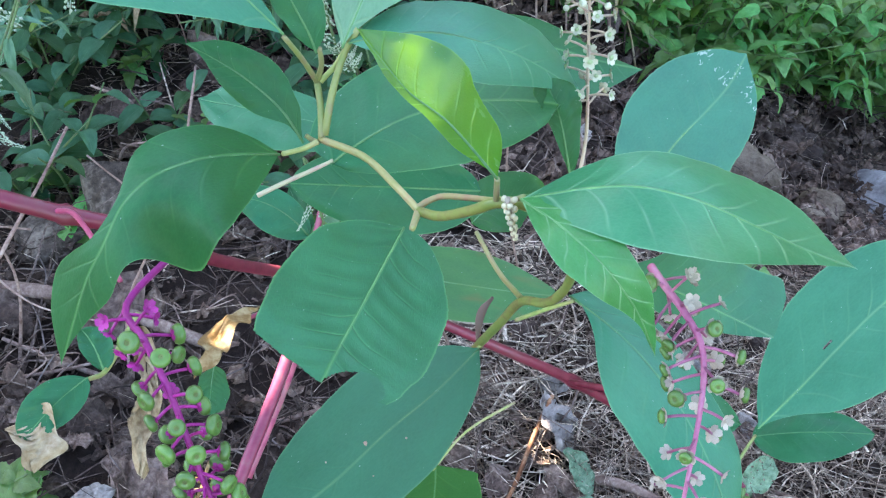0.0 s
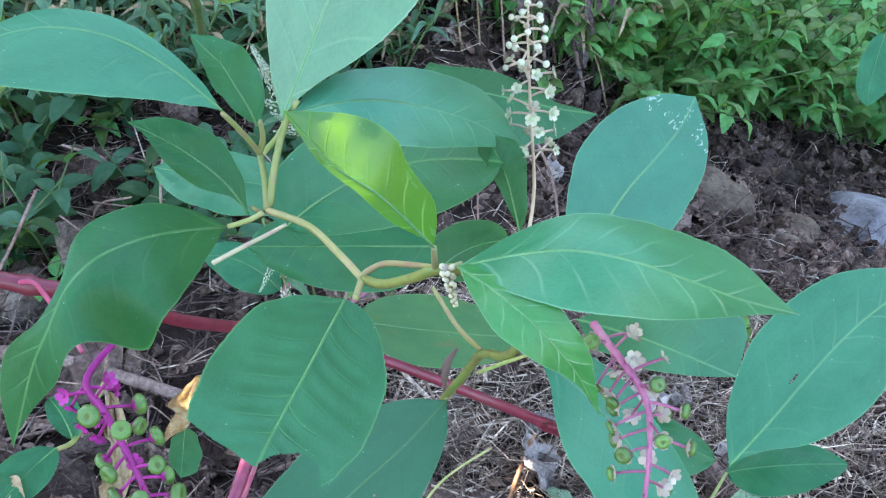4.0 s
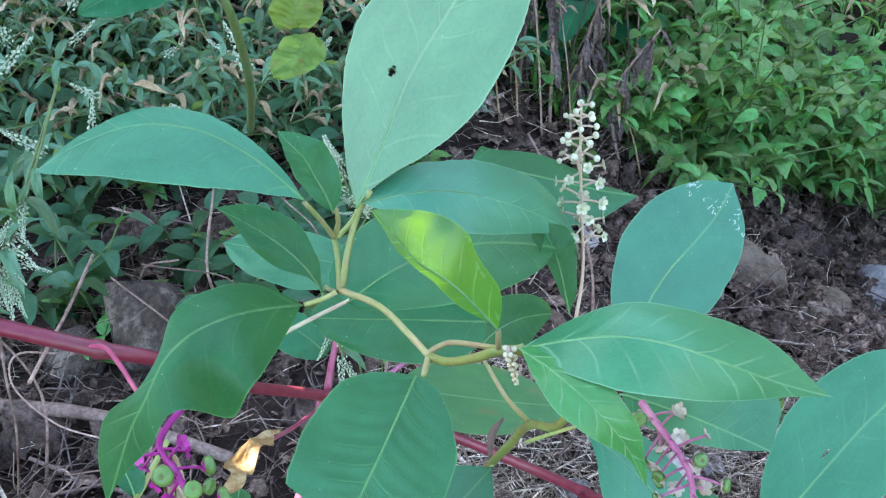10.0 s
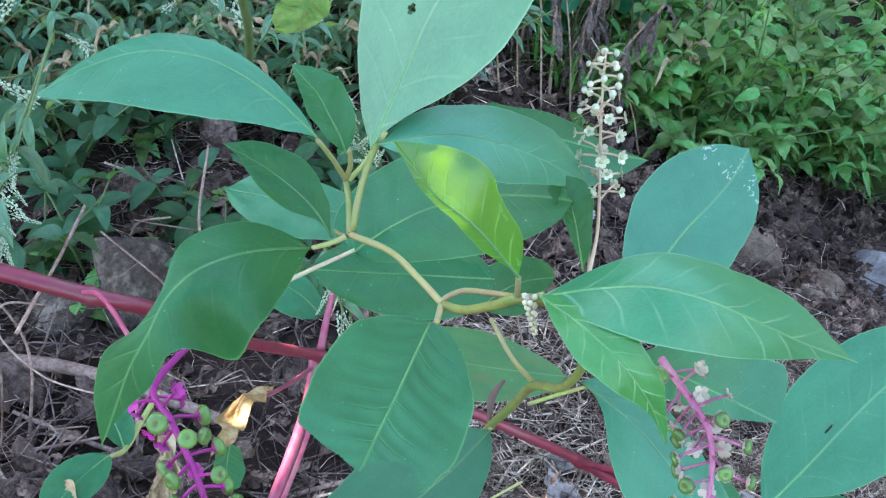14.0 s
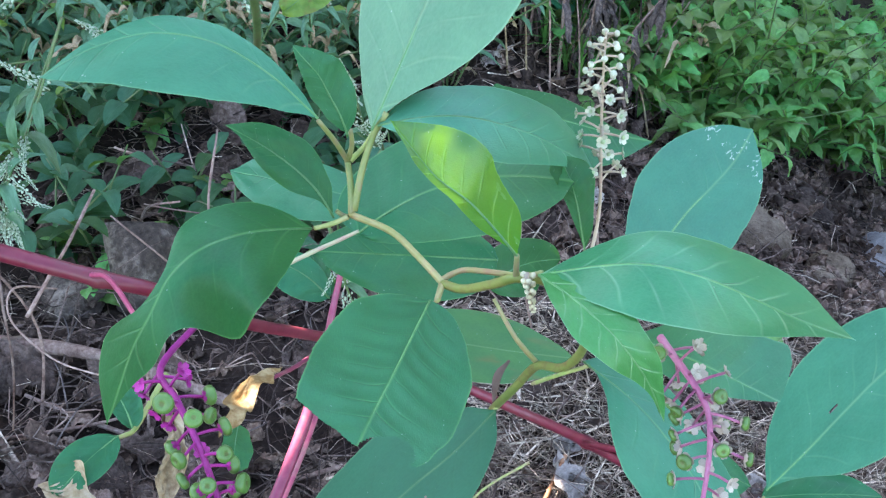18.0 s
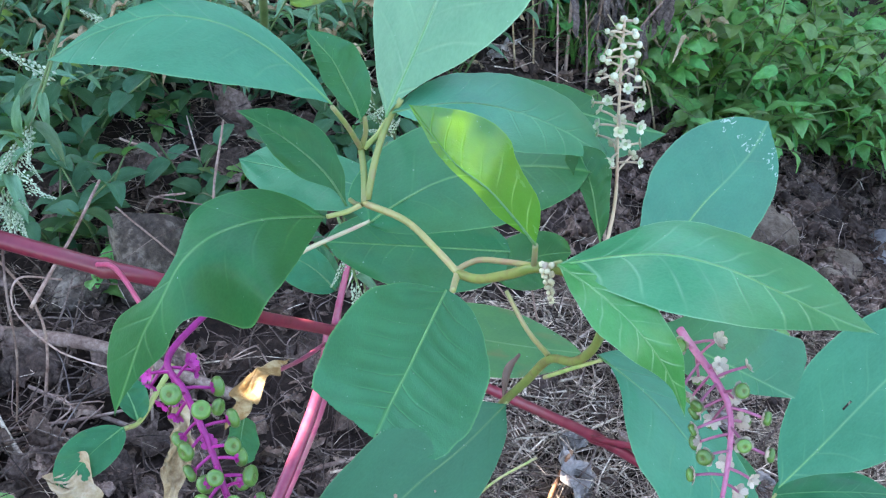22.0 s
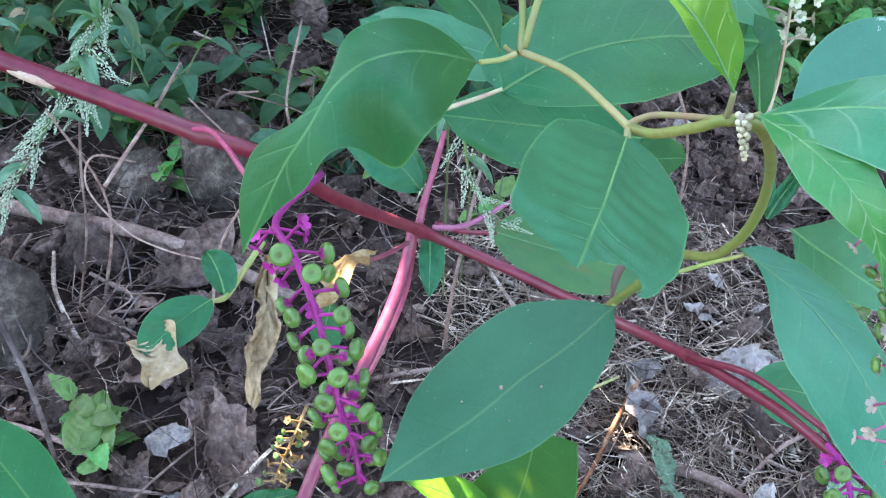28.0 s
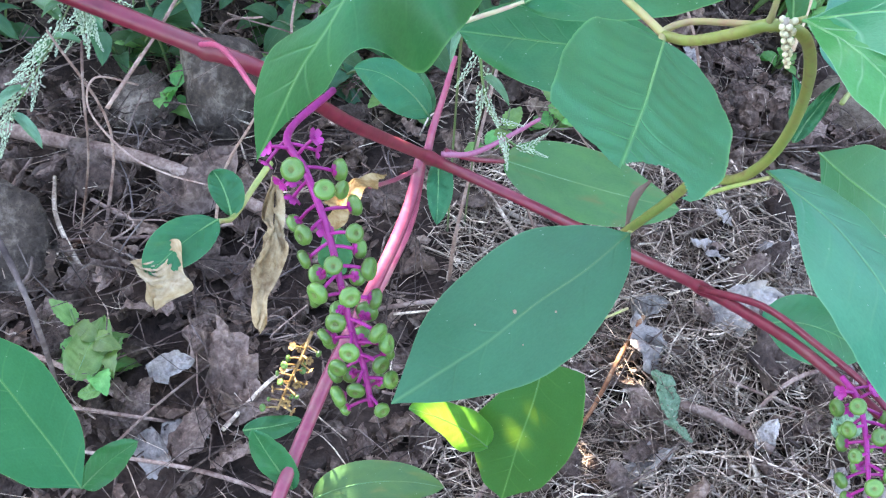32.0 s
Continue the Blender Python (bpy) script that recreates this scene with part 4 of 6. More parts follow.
SPRIG_B = [(-0.05, 0.00, 0.01), (-0.04, -0.16, 0.30), (-0.017, -0.440, 0.620), (-0.017, -0.492, 0.668), (-0.020, -0.503, 0.684), (-0.023, -0.500, 0.696), (-0.024, -0.496, 0.702)]
L_TOOTH = ((-0.376, -0.255, 0.035), (-0.375, -0.222, 0.035), (-0.371, -0.181, 0.034), (-0.394, -0.218, 0.034), (-0.357, -0.226, 0.034))
L_TOOTH_B = ((-0.350, -0.258, 0.035), (-0.358, -0.265, 0.034), (-0.370, -0.269, 0.034), (-0.360, -0.255, 0.034), (-0.357, -0.274, 0.034))

# ---- the pokeweed ----
plant = thing("pokeweed_plant", (-0.20, -0.55, ground_z(-0.20, -0.55)), "tall pokeweed with red stems, broad green leaves and berry racemes", "plant")
stem = put("stem", tube("stem", RED_STEM, lambda s: 0.0050 - 0.0024 * s + 0.0014 * sum(math.exp(-((s - q) / 0.006) ** 2) for q in (0.19, 0.455, 0.73)), RED_SKIN, 12, 14, 0.03), plant, "thick crimson reclining stem")
put("side_stem", tube("side_stem", RED_TWIN, taper(0.0022, 0.0016), RED_SKIN), plant, "thin crimson side stem")
put("stem", tube("stem", MAIN_STEM, taper(0.0042, 0.0046), PINK_SKIN, 12, 8, 0.04), plant, "upright pink main stem with pale streaks")
put("side_stem", tube("side_stem", MAIN_STEM_B, taper(0.0022, 0.0016), PINK_SKIN), plant, "pink side stem along the main stem")
put("side_stem", tube("side_stem", JOINT_UP, taper(0.0030, 0.0018), PINK_SKIN), plant)
put("side_stem", tube("side_stem", JOINT_R, taper(0.0022, 0.0013), MAUVE), plant)
put("side_stem", tube("side_stem", JOINT_R2, taper(0.0022, 0.0015), RED_SKIN), plant)
peel = smooth_line(RED_STEM, 14)[10:15]
put("peeled_bark", mesh_of("peeled_bark", *tube_data([p + Vector((0, -0.0030, -0.0008)) for p in peel], lambda s: 0.0006 + 0.0026 * math.sin(math.pi * min(1.0, 0.15 + 0.8 * s)), 8), CREAM), plant, "peeled cream strip of the stem's bark")
put("side_stem", tube("side_stem", LEFT_SHOOT, taper(0.0015, 0.0012), PINK_SKIN), plant)
put("shoot", tube("shoot", SHOOT, lambda s: 0.0023 - 0.0009 * s, OLIVE_STEM, 10, 6, 0.05), plant, "olive green flowering shoot")
put("shoot", tube("shoot", SHOOT_END, taper(0.00115, 0.0012), TAN_STEM, 10), plant, "tan upper shoot")
put("shoot", tube("shoot", SHOOT_TWIN, taper(0.0010, 0.0009), TAN_STEM, 8), plant)
put("shoot", tube("shoot", P_UP, taper(0.0012, 0.0011), GREEN_STEM, 8), plant)

Q = {"nu": 64, "nv": 14}
add_leaf(plant, L_LONG, BLADE_SKYLIT, "long arching green leaf with a drooping tip", P_LONG, seed=1, **Q)
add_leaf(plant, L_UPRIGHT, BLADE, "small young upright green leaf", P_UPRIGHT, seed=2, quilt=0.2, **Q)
add_leaf(plant, L_TALL, BLADE_SKYWARD, "tall green leaf, its skylit paleness in the colour, with a small hole", P_TALL, seed=3, pr=0.0013, quilt=0.4, nu=120, nv=36, holes=[(0.383, 0.25, 0.015, 0.055)])
add_leaf(plant, L_BACK, BLADE_SKYBRIGHT, "broad green leaf behind the sunlit one", P_BACK, seed=4, **Q)
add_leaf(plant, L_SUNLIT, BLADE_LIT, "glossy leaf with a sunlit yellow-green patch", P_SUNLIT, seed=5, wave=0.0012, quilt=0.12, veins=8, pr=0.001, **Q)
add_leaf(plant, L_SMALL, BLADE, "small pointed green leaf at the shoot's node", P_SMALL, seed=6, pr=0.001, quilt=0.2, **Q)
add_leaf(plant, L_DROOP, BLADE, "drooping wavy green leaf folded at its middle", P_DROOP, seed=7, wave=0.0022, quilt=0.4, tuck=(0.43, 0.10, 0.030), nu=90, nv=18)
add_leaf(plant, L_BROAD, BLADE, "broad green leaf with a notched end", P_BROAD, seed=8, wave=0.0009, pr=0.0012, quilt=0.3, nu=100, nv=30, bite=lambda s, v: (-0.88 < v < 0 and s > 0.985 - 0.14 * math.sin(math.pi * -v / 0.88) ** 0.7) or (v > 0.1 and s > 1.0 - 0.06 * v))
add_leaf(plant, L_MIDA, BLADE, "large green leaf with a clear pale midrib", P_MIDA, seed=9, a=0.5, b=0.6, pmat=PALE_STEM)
add_leaf(plant, L_MIDB, BLADE_SKYLIT, "green leaf with a finely toothed edge", seed=10, a=0.6, b=0.7)
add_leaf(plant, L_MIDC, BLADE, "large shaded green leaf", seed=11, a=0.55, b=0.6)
add_leaf(plant, L_RACEBACK, BLADE, "green leaf with a curled pointed tip behind the flowers", seed=12, **Q)
add_leaf(plant, L_RIGHT, BLADE_GLOSS, "long glossy green leaf arching to a fine tip", P_RIGHT, seed=13, pr=0.001, quilt=0.5, **Q)
add_leaf(plant, L_FOLD, BLADE_YOUNG, "young glossy leaf folded along its midrib", seed=14, quilt=0.5, veins=8, **Q)
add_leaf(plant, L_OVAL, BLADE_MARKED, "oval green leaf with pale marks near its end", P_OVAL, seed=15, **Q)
add_leaf(plant, L_UNDER, BLADE_SKYLIT, "green leaf below the long glossy leaf", seed=16, **Q)
add_leaf(plant, L_HOLED, BLADE_SKYLIT, "large green leaf with a small dark hole", P_HOLED, seed=17, pmat=GREEN_STEM, nu=90, nv=30, holes=[(0.383, 0.15, 0.012, 0.030), (0.40, 0.135, 0.010, 0.018)])
add_leaf(plant, L_DOWN, BLADE_SKYLIT, "large green leaf hanging below the shoot", P_DOWN, seed=18, **Q)
add_leaf(plant, L_LOWER, BLADE_TOPLIT, "large oval green leaf with a small pale spot", P_LOWER, seed=19, **Q)
lower = Shaped(*L_LOWER, seed=19)
for s, v, r in ((0.48, 0.09, 0.0014), (0.365, -0.30, 0.0008), (0.52, -0.40, 0.0005), (0.62, 0.30, 0.0006)):
    at = lower.at(s, v)
    d1, d2 = (lower.at(s + 0.02, v) - at).normalized(), (lower.at(s, v + 0.05) - at).normalized()
    up = d1.cross(d2).normalized()
    up = up if up.z > 0 else -up
    ring = [at + up * (0.0003 if k else 0.0008) + (d1 * math.cos(k) + d2 * math.sin(k) * (0.8 + 0.2 * (k % 2))) * (r if k else 0) for k in range(7)]
    put("blemish", mesh_of("blemish", ring, [(0, k, k % 6 + 1) for k in range(1, 7)], BLEMISH), plant, "small dry tan spot on a leaf")
add_leaf(plant, L_BEHINDSTEM, BLADE_AGED, "yellowing green leaf behind the red stem", seed=20)
add_leaf(plant, L_DARK, BLADE_DARKER, "small dark leaf beneath the flowering node", seed=21)
add_leaf(plant, L_NARROW, BLADE, "narrow green leaf beside the flower raceme", seed=22, **Q)
add_leaf(plant, L_BACKLIT, BLADE_DARKER, "backlit green leaf with sunlit yellow patches", P_BACKLIT, seed=23, **Q)
add_leaf(plant, L_BACKLIT_B, BLADE_BRIGHT, "curled leaf lit yellow-green by the sun", seed=24)
add_leaf(plant, L_BROWNTIP, BLADE, "small green leaf with a withered pale tip", seed=25)
add_leaf(plant, L_CORNER, BLADE, "large blue-green lower leaf", seed=26, **Q)
add_leaf(plant, L_CORNER_B, BLADE, "small pointed lower leaf", seed=27)
for k, p in enumerate((L_JOINT_A, L_JOINT_B, L_JOINT_C, L_BIT, L_LOW_A, L_LOW_B)):
    add_leaf(plant, p, BLADE, "small green leaf near the stem joint", seed=30 + k, rib=0.0007)
add_leaf(plant, L_LOW_C, BLADE_AGED, "yellow-spotted lower leaf", seed=37)
for k, p in enumerate((L_SLIM_A, L_SLIM_B)):
    add_leaf(plant, p, BLADE, "slim young green leaf", seed=40 + k, rib=0.0006)
add_leaf(plant, L_SHADE, BLADE, "shaded green leaf behind the stem", seed=44)
add_leaf(plant, L_RIGHTLOW, BLADE, "green leaf low on the plant", seed=45)
add_leaf(plant, L_EDGE, BLADE, "green leaf at the thicket's edge", seed=47)


# ---- racemes: stalk, pedicels, berries and flowers ----
def lathe(profile, segs, lobes=0.0):
    verts, faces = [], []
    for r, h in profile:
        for k in range(segs):
            w = 2 * math.pi * k / segs
            q = r * (1 + lobes * (1 if k % 2 else -1))
            verts.append((q * math.cos(w), q * math.sin(w), h))
    for i in range(len(profile) - 1):
        for k in range(segs):
            a = i * segs + k
            b = i * segs + (k + 1) % segs
            faces.append((a, b, b + segs, a + segs))
    return verts, faces


def berry_mesh(name, flat=0.78):
    prof = [(0.02, -0.72), (0.45, -0.68), (0.82, -0.45), (1.0, -0.02), (0.93, 0.40), (0.66, 0.64), (0.42, 0.66), (0.26, 0.54), (0.13, 0.50), (0.02, 0.56)]
    v, f = lathe([(r, h * flat) for r, h in prof], 20, 0.018)
    me = mesh_of(name, v, f, BERRY)
    me.materials.append(BERRY_EYE)
    for i, p in enumerate(me.polygons):
        p.material_index = 1 if i >= 7 * 20 else 0
    return me


def petal_data(n, r, width, cup, verts, faces, lift=0.0, turn=0.0):
    for k in range(n):
        w = 2 * math.pi * (k + turn) / n
        a = Vector((math.cos(w), math.sin(w), 0))
        b = Vector((-math.sin(w), math.cos(w), 0))
        q = len(verts)
        for s, h in ((0.12, 0.35), (0.45, 0.9), (0.75, 1.0), (1.0, 0.55)):
            z = lift + cup * s * s * r
            verts.append(a * (s * r) - b * (h * width) + Vector((0, 0, z + 0.06 * r)))
            verts.append(a * (s * r) + Vector((0, 0, z - 0.03 * r)))
            verts.append(a * (s * r) + b * (h * width) + Vector((0, 0, z + 0.06 * r)))
        for i in range(3):
            for j in range(2):
                c = q + i * 3 + j
                faces.append((c, c + 1, c + 4, c + 3))


def flower_mesh(name, petals, centre, cup=0.25, ball=0.32):
    v, f = [], []
    petal_data(5, 1.0, 0.42, cup, v, f)
    cut = len(f)
    bv, bf = lathe([(0.02, 0.0), (0.8, 0.15), (1.0, 0.5), (0.75, 0.85), (0.02, 1.0)], 10)
    o = len(v)
    v += [Vector(p) * ball for p in bv]
    f += [tuple(o + i for i in q) for q in bf]
    me = mesh_of(name, v, f, petals)
    me.materials.append(centre)
    for i, p in enumerate(me.polygons):
        p.material_index = 0 if i < cut else 1
    return me


BERRY_ME = berry_mesh("berry")
SEPALS_DRY = flower_mesh("calyx", GOLD_LEAF, DRY_LEAF, 0.3, 0.2)
SEPALS_ME = flower_mesh("calyx", MAGENTA, MAGENTA, 0.3, 0.2)
PALE_CALYX_ME = flower_mesh("calyx", PINKPETAL, PINKPETAL, 0.35, 0.25)
FLOWER_ME = flower_mesh("flower", PETAL, PALE_GREEN, 0.25, 0.36)
BUD_ME = mesh_of("flower_bud", *lathe([(0.02, -0.8), (0.7, -0.6), (1.0, 0.0), (0.75, 0.6), (0.02, 0.9)], 10), PETAL)


def frame_of(p, z, spin=0.0):
    z = Vector(z).normalized()
    return Matrix.Translation(p) @ z.to_track_quat("Z", "Y").to_matrix().to_4x4() @ Matrix.Rotation(spin, 4, "Z")


def raceme(line, radius, mat, pedmat, label, count, start, end, length, dress, seed, pr=0.0007):
    """A stalk with pedicels set spirally along it; dress(k, s) tells what stands at the end of each: mesh, size, label."""
    rnd = random.Random(seed)
    stalk = put("raceme", tube("raceme", line, radius, mat, 8, 6), plant, label)
    pts = smooth_line(line, 12)
    for k in range(count):
        s = start + (end - start) * (k + 0.5 * rnd.random()) / count
        x = s * (len(pts) - 1)
        i = min(int(x), len(pts) - 2)
        p = pts[i].lerp(pts[i + 1], x - i)
        t = (pts[i + 1] - pts[i]).normalized()
        a = t.orthogonal().normalized()
        b = t.cross(a)
        w = k * 2.39996 + rnd.uniform(-0.25, 0.25)
        out = (a * math.cos(w) + b * math.sin(w) + t * rnd.uniform(-0.05, 0.4)).normalized()
        ln = length(s) * rnd.uniform(0.85, 1.15)
        bend = Vector((0, 0, -0.12 * ln))
        q = p + out * ln + bend
        put("pedicel", tube("pedicel", [p, p + out * (ln * 0.5) + bend * 0.1, q], pr, pedmat, 6, 3), stalk)
        tip = (out + Vector((rnd.uniform(-0.25, 0.25), rnd.uniform(-0.4, 0.1), rnd.uniform(-0.2, 0.25)))).normalized()
        for me, size, off in dress(k, s, rnd):
            ob = part(me.name.split(".")[0], me, stalk)
            ob.matrix_basis = frame_of(q + tip * off, tip, rnd.uniform(0, 6)) @ Matrix.Diagonal((size, size, size, 1))
    return stalk


def dress_berry(k, s, rnd):
    if s < 0.26 or rnd.random() < 0.06:
        return [(SEPALS_ME, 0.0036, 0)]
    r = 0.0044 * rnd.uniform(0.82, 1.05) * (0.75 if s > 0.93 else 1.0)
    return [(BERRY_ME, r, r * 0.62), (SEPALS_ME, r * 0.6, -0.0002)]


def dress_green(k, s, rnd):
    if s > 0.8 or s < 0.12 or rnd.random() < 0.15:
        return [(PALE_CALYX_ME, 0.0024, 0)]
    r = 0.0023 * rnd.uniform(0.8, 1.1)
    return [(BERRY_ME, r, r * 0.7), (PALE_CALYX_ME, 0.0029, 0)]


def dress_flower(k, s, rnd):
    if s > 0.68:
        return [(BUD_ME, 0.0014 * rnd.uniform(0.8, 1.1), 0.001)]
    return [(FLOWER_ME, 0.0026 * rnd.uniform(0.8, 1.1), 0)]


raceme(R_BERRY, taper(0.0016, 0.0012), MAGENTA, MAGENTA, "hanging magenta raceme with plump green berries", 46, 0.16, 0.99, lambda s: 0.0115 - 0.003 * s, dress_berry, 3, 0.0007)
raceme(R_GREEN, taper(0.0013, 0.0006), MAUVE, MAUVE, "drooping mauve raceme with small green berries", 34, 0.10, 0.99, lambda s: 0.0095, dress_green, 8, 0.00045)
raceme(R_FLOWER, taper(0.0008, 0.0004), CREAM, CREAM, "upright raceme of small white flowers and buds", 40, 0.34, 0.99, lambda s: 0.0115 - 0.0085 * s ** 2, dress_flower, 5, 0.00045)
raceme(R_FAR, taper(0.0016, 0.001), MAGENTA, MAGENTA, "magenta raceme with green berries at the stem's end", 26, 0.1, 0.99, lambda s: 0.0095, dress_berry, 11, 0.0008)
CONE_BUD = mesh_of("flower_bud", *lathe([(0.02, -0.8), (0.7, -0.6), (1.0, 0.0), (0.75, 0.6), (0.02, 0.9)], 10), CREAM_BUD)
cone = put("bud_cone", mesh_of("bud_cone", *tube_data(smooth_line([Vector(BUD) + Vector((-0.0006, 0.002, 0.004)), Vector(BUD) + Vector((0.0014, -0.003, -0.006))], 4), taper(0.0010, 0.0004), 6), CREAM), plant, "tiny cone of cream flower buds")
for k in range(30):
    s = k / 30
    w = k * 2.4
    r = 0.0016 * (1 - 0.75 * s)
    ob = part("flower_bud", CONE_BUD, cone)
    c = Vector(BUD) + Vector((0.0018 * s, -0.004 * s + 0.001, 0.004 - 0.011 * s))
    ob.matrix_basis = frame_of(c + Vector((math.cos(w) * r, math.sin(w) * r, 0)), (math.cos(w), math.sin(w), -0.5)) @ Matrix.Scale(0.0010 * (1 - 0.5 * s), 4)

# dead and withering bits on the plant
add_leaf(plant, L_YELLOW, GOLD_LEAF, "withered golden leaf, curled, catching the sun", P_YELLOW, pr=0.0016, pmat=PINK_SKIN, wave=0.003, seed=51, nu=50, nv=12, name="dead_leaf", ribmat=GOLD_LEAF)
put("stipule", tube("stipule", STIPULE, lambda s: 0.0008 + 0.0014 * math.sin(3.1 * s) ** 2, DRY_LEAF, 6), plant, "shrivelled brown stipule")
put("petiole", tube("petiole", P_HANG, taper(0.0013, 0.0009), TAN_STEM), plant)
put("petiole", tube("petiole", P_BIT, taper(0.0018, 0.0012), GREEN_STEM), plant)


# ---- herbs ----
def leaf_shape(name, mat, w, droop, seed, a=0.6, b=0.85, nu=8, nv=2, wave=0.03, fold=0.08, teeth=0.0):
    me = Blade([(0, 0, 0), (0.5, 0, 0.08), (1, 0, -droop), (0.5, w, 0.08 + fold), (0.5, -w, 0.08 + fold)], a, b, wave, seed).mesh(name, mat, nu, nv)
    if teeth:
        row = 2 * nv + 1
        for i in range(1, nu):
            for j in (0, row - 1):
                v = me.vertices[i * row + j]
                v.co.y *= 1 + (teeth if i % 2 else -teeth)
                v.co.x += teeth * 0.2 if i % 2 else 0.0
    return me


OVATE = [leaf_shape("leaf", HERB, (0.26, 0.31, 0.22, 0.28)[k], 0.10 + 0.1 * k, 60 + k, 0.5, 0.95, 14, 2, 0.05, 0.05, 0.07) for k in range(4)]
LANCE = [leaf_shape("leaf", HERB_BLUE, 0.14, 0.12 + 0.12 * k, 70 + k) for k in range(4)]
DEADLANCE = [leaf_shape("leaf", DRY_TAN, 0.11, 0.5 + 0.2 * k, 72 + k, wave=0.12) for k in range(2)]
WILLOW = [leaf_shape("leaf", HERB, 0.11, 0.25 + 0.15 * k, 75 + k) for k in range(3)]
spike_verts, spike_faces = tube_data([Vector((0, 0, 0)), Vector((0.02, 0, 0.5)), Vector((0.0, 0.03, 1.0))], taper(0.014, 0.006), 5)
for k in range(46):
    h = 0.08 + 0.92 * k / 46
    w = k * 2.4
    c = Vector((math.cos(w), math.sin(w), 0)) * (0.11 * (1.1 - h)) + Vector((0, 0, h))
    q = len(spike_verts)
    r = 0.030 * (1.15 - 0.5 * h) * (0.7 + 0.6 * ((k * 7) % 5) / 5)
    spike_verts += [c + Vector(d) * r for d in ((1, 0, 0), (0, 1, 0), (-1, 0, 0), (0, -1, 0), (0, 0, 1.5), (0, 0, -1.5))]
    spike_faces += [(q + i, q + (i + 1) % 4, q + 4) for i in range(4)] + [(q + (i + 1) % 4, q + i, q + 5) for i in range(4)]
SPIKE_ME = mesh_of("flower_spike", spike_verts, spike_faces, SPIKE)


def herb(name, label, shapes, height, stems, nodes, size, spread, seed, spikes=0, group="herbs on the bank", opposite=True, stem_mat=None, joined=False):
    """A herb of several leaning stems with leaves in pairs; each leaf is a part, but for plants far off."""
    heap = []
    rnd = random.Random(seed)
    top = thing(name, (0, 0, 0), label, "herb", group)
    for i in range(stems):
        w = 2 * math.pi * (i + rnd.random() * 0.7) / stems
        lean = Vector((math.cos(w), math.sin(w), 0)) * (spread * rnd.uniform(0.5, 1.2))
        h = height * rnd.uniform(0.7, 1.1)
        pts = [Vector((0, 0, -0.02)), lean * 0.35 + Vector((0, 0, h * 0.5)), lean + Vector((0, 0, h))]
        part("stem", tube("stem", pts, taper(0.0020, 0.0010), stem_mat or HERB_STEM, 5, 4), top)
        line = smooth_line(pts, 12)
        for k in range(nodes):
            s = 0.22 + 0.78 * (k + 0.6 * rnd.random()) / nodes
            p = line[min(int(s * (len(line) - 1)), len(line) - 1)]
            turn = k * 1.57 + rnd.uniform(-0.5, 0.5)
            for d in ((0, math.pi) if opposite else (0,)):
                me = rnd.choice(shapes)
                sz = size * rnd.uniform(0.65, 1.15) * (0.65 if s > 0.93 else 1.0)
                m = Matrix.Translation(p) @ Euler((rnd.uniform(-0.4, 0.4), rnd.uniform(-0.45, 0.25), turn + d)).to_matrix().to_4x4() @ Matrix.Scale(sz, 4)
                if joined:
                    heap.append((me, m))
                else:
                    part("leaf", me, top).matrix_basis = m
        for k in range(spikes):
            ob = part("flower_spike", SPIKE_ME, top)
            p = line[-1 - k * 3]
            ob.matrix_basis = Matrix.Translation(p) @ Euler((rnd.uniform(-0.7, 0.7), rnd.uniform(-0.7, 0.7), rnd.uniform(0, 6))).to_matrix().to_4x4() @ Matrix.Scale(rnd.uniform(0.05, 0.08), 4)
    if heap:
        for mat in dict.fromkeys(me.materials[0] for me, m in heap):
            v, f, u = [], [], []
            for me, m in heap:
                if me.materials[0] is not mat:
                    continue
                o = len(v)
                v += [m @ q.co for q in me.vertices]
                uv = {}
                for lp, d in zip(me.loops, me.uv_layers[0].data):
                    uv[lp.vertex_index] = tuple(d.uv)
                u += [uv.get(i, (0, 0)) for i in range(len(me.vertices))]
                f += [tuple(o + i for i in p.vertices) for p in me.polygons]
            part("foliage", mesh_of("foliage", v, f, mat, u), top, "withered tan leaves" if mat is DRY_TAN else "")
    return top


def scatter(proto, spots, rnd, tilt=0.15, scale=(0.8, 1.2)):
    """Sets the first plant at the first spot and copies of it at the rest."""
    for k, (x, y) in enumerate(spots):
        m = Matrix.Translation((x, y, ground_z(x, y))) @ Euler((rnd.uniform(-tilt, tilt), rnd.uniform(-tilt, tilt), rnd.uniform(0, 6.28))).to_matrix().to_4x4()
        if k == 0:
            proto.matrix_basis = m
        else:
            copy_thing(proto, m)


rnd = random.Random(21)
def bank_foot(x):
    """How far back the foot of the leafy bank lies."""
    return 0.60 + 0.36 * max(0.0, x - 0.25)


bushes = [herb("herb_plant", "leafy green herb with toothed oval leaves on the bank", OVATE, 0.22 + 0.05 * k, 6, 6, 0.042, 0.17, 100 + k) for k in range(3)]
spots = []
for k in range(12):
    x = 0.37 + 0.075 * k + rnd.uniform(-0.03, 0.03)
    spots.append((x, bank_foot(x) + rnd.uniform(-0.03, 0.06)))
for k, b in enumerate(bushes):
    scatter(b, spots[k::3], rnd, 0.25)
fronts = [herb("herb_plant", "leafy green herb hanging over the foot of the bank", OVATE + WILLOW, 0.15 + 0.05 * k, 7, 7, 0.036 + 0.004 * k, 0.17, 104 + k, joined=True) for k in range(4)]
spots = []
for k in range(40):
    x = rnd.uniform(0.38, 1.45)
    spots.append((x, bank_foot(x) + rnd.uniform(-0.04, 0.22)))
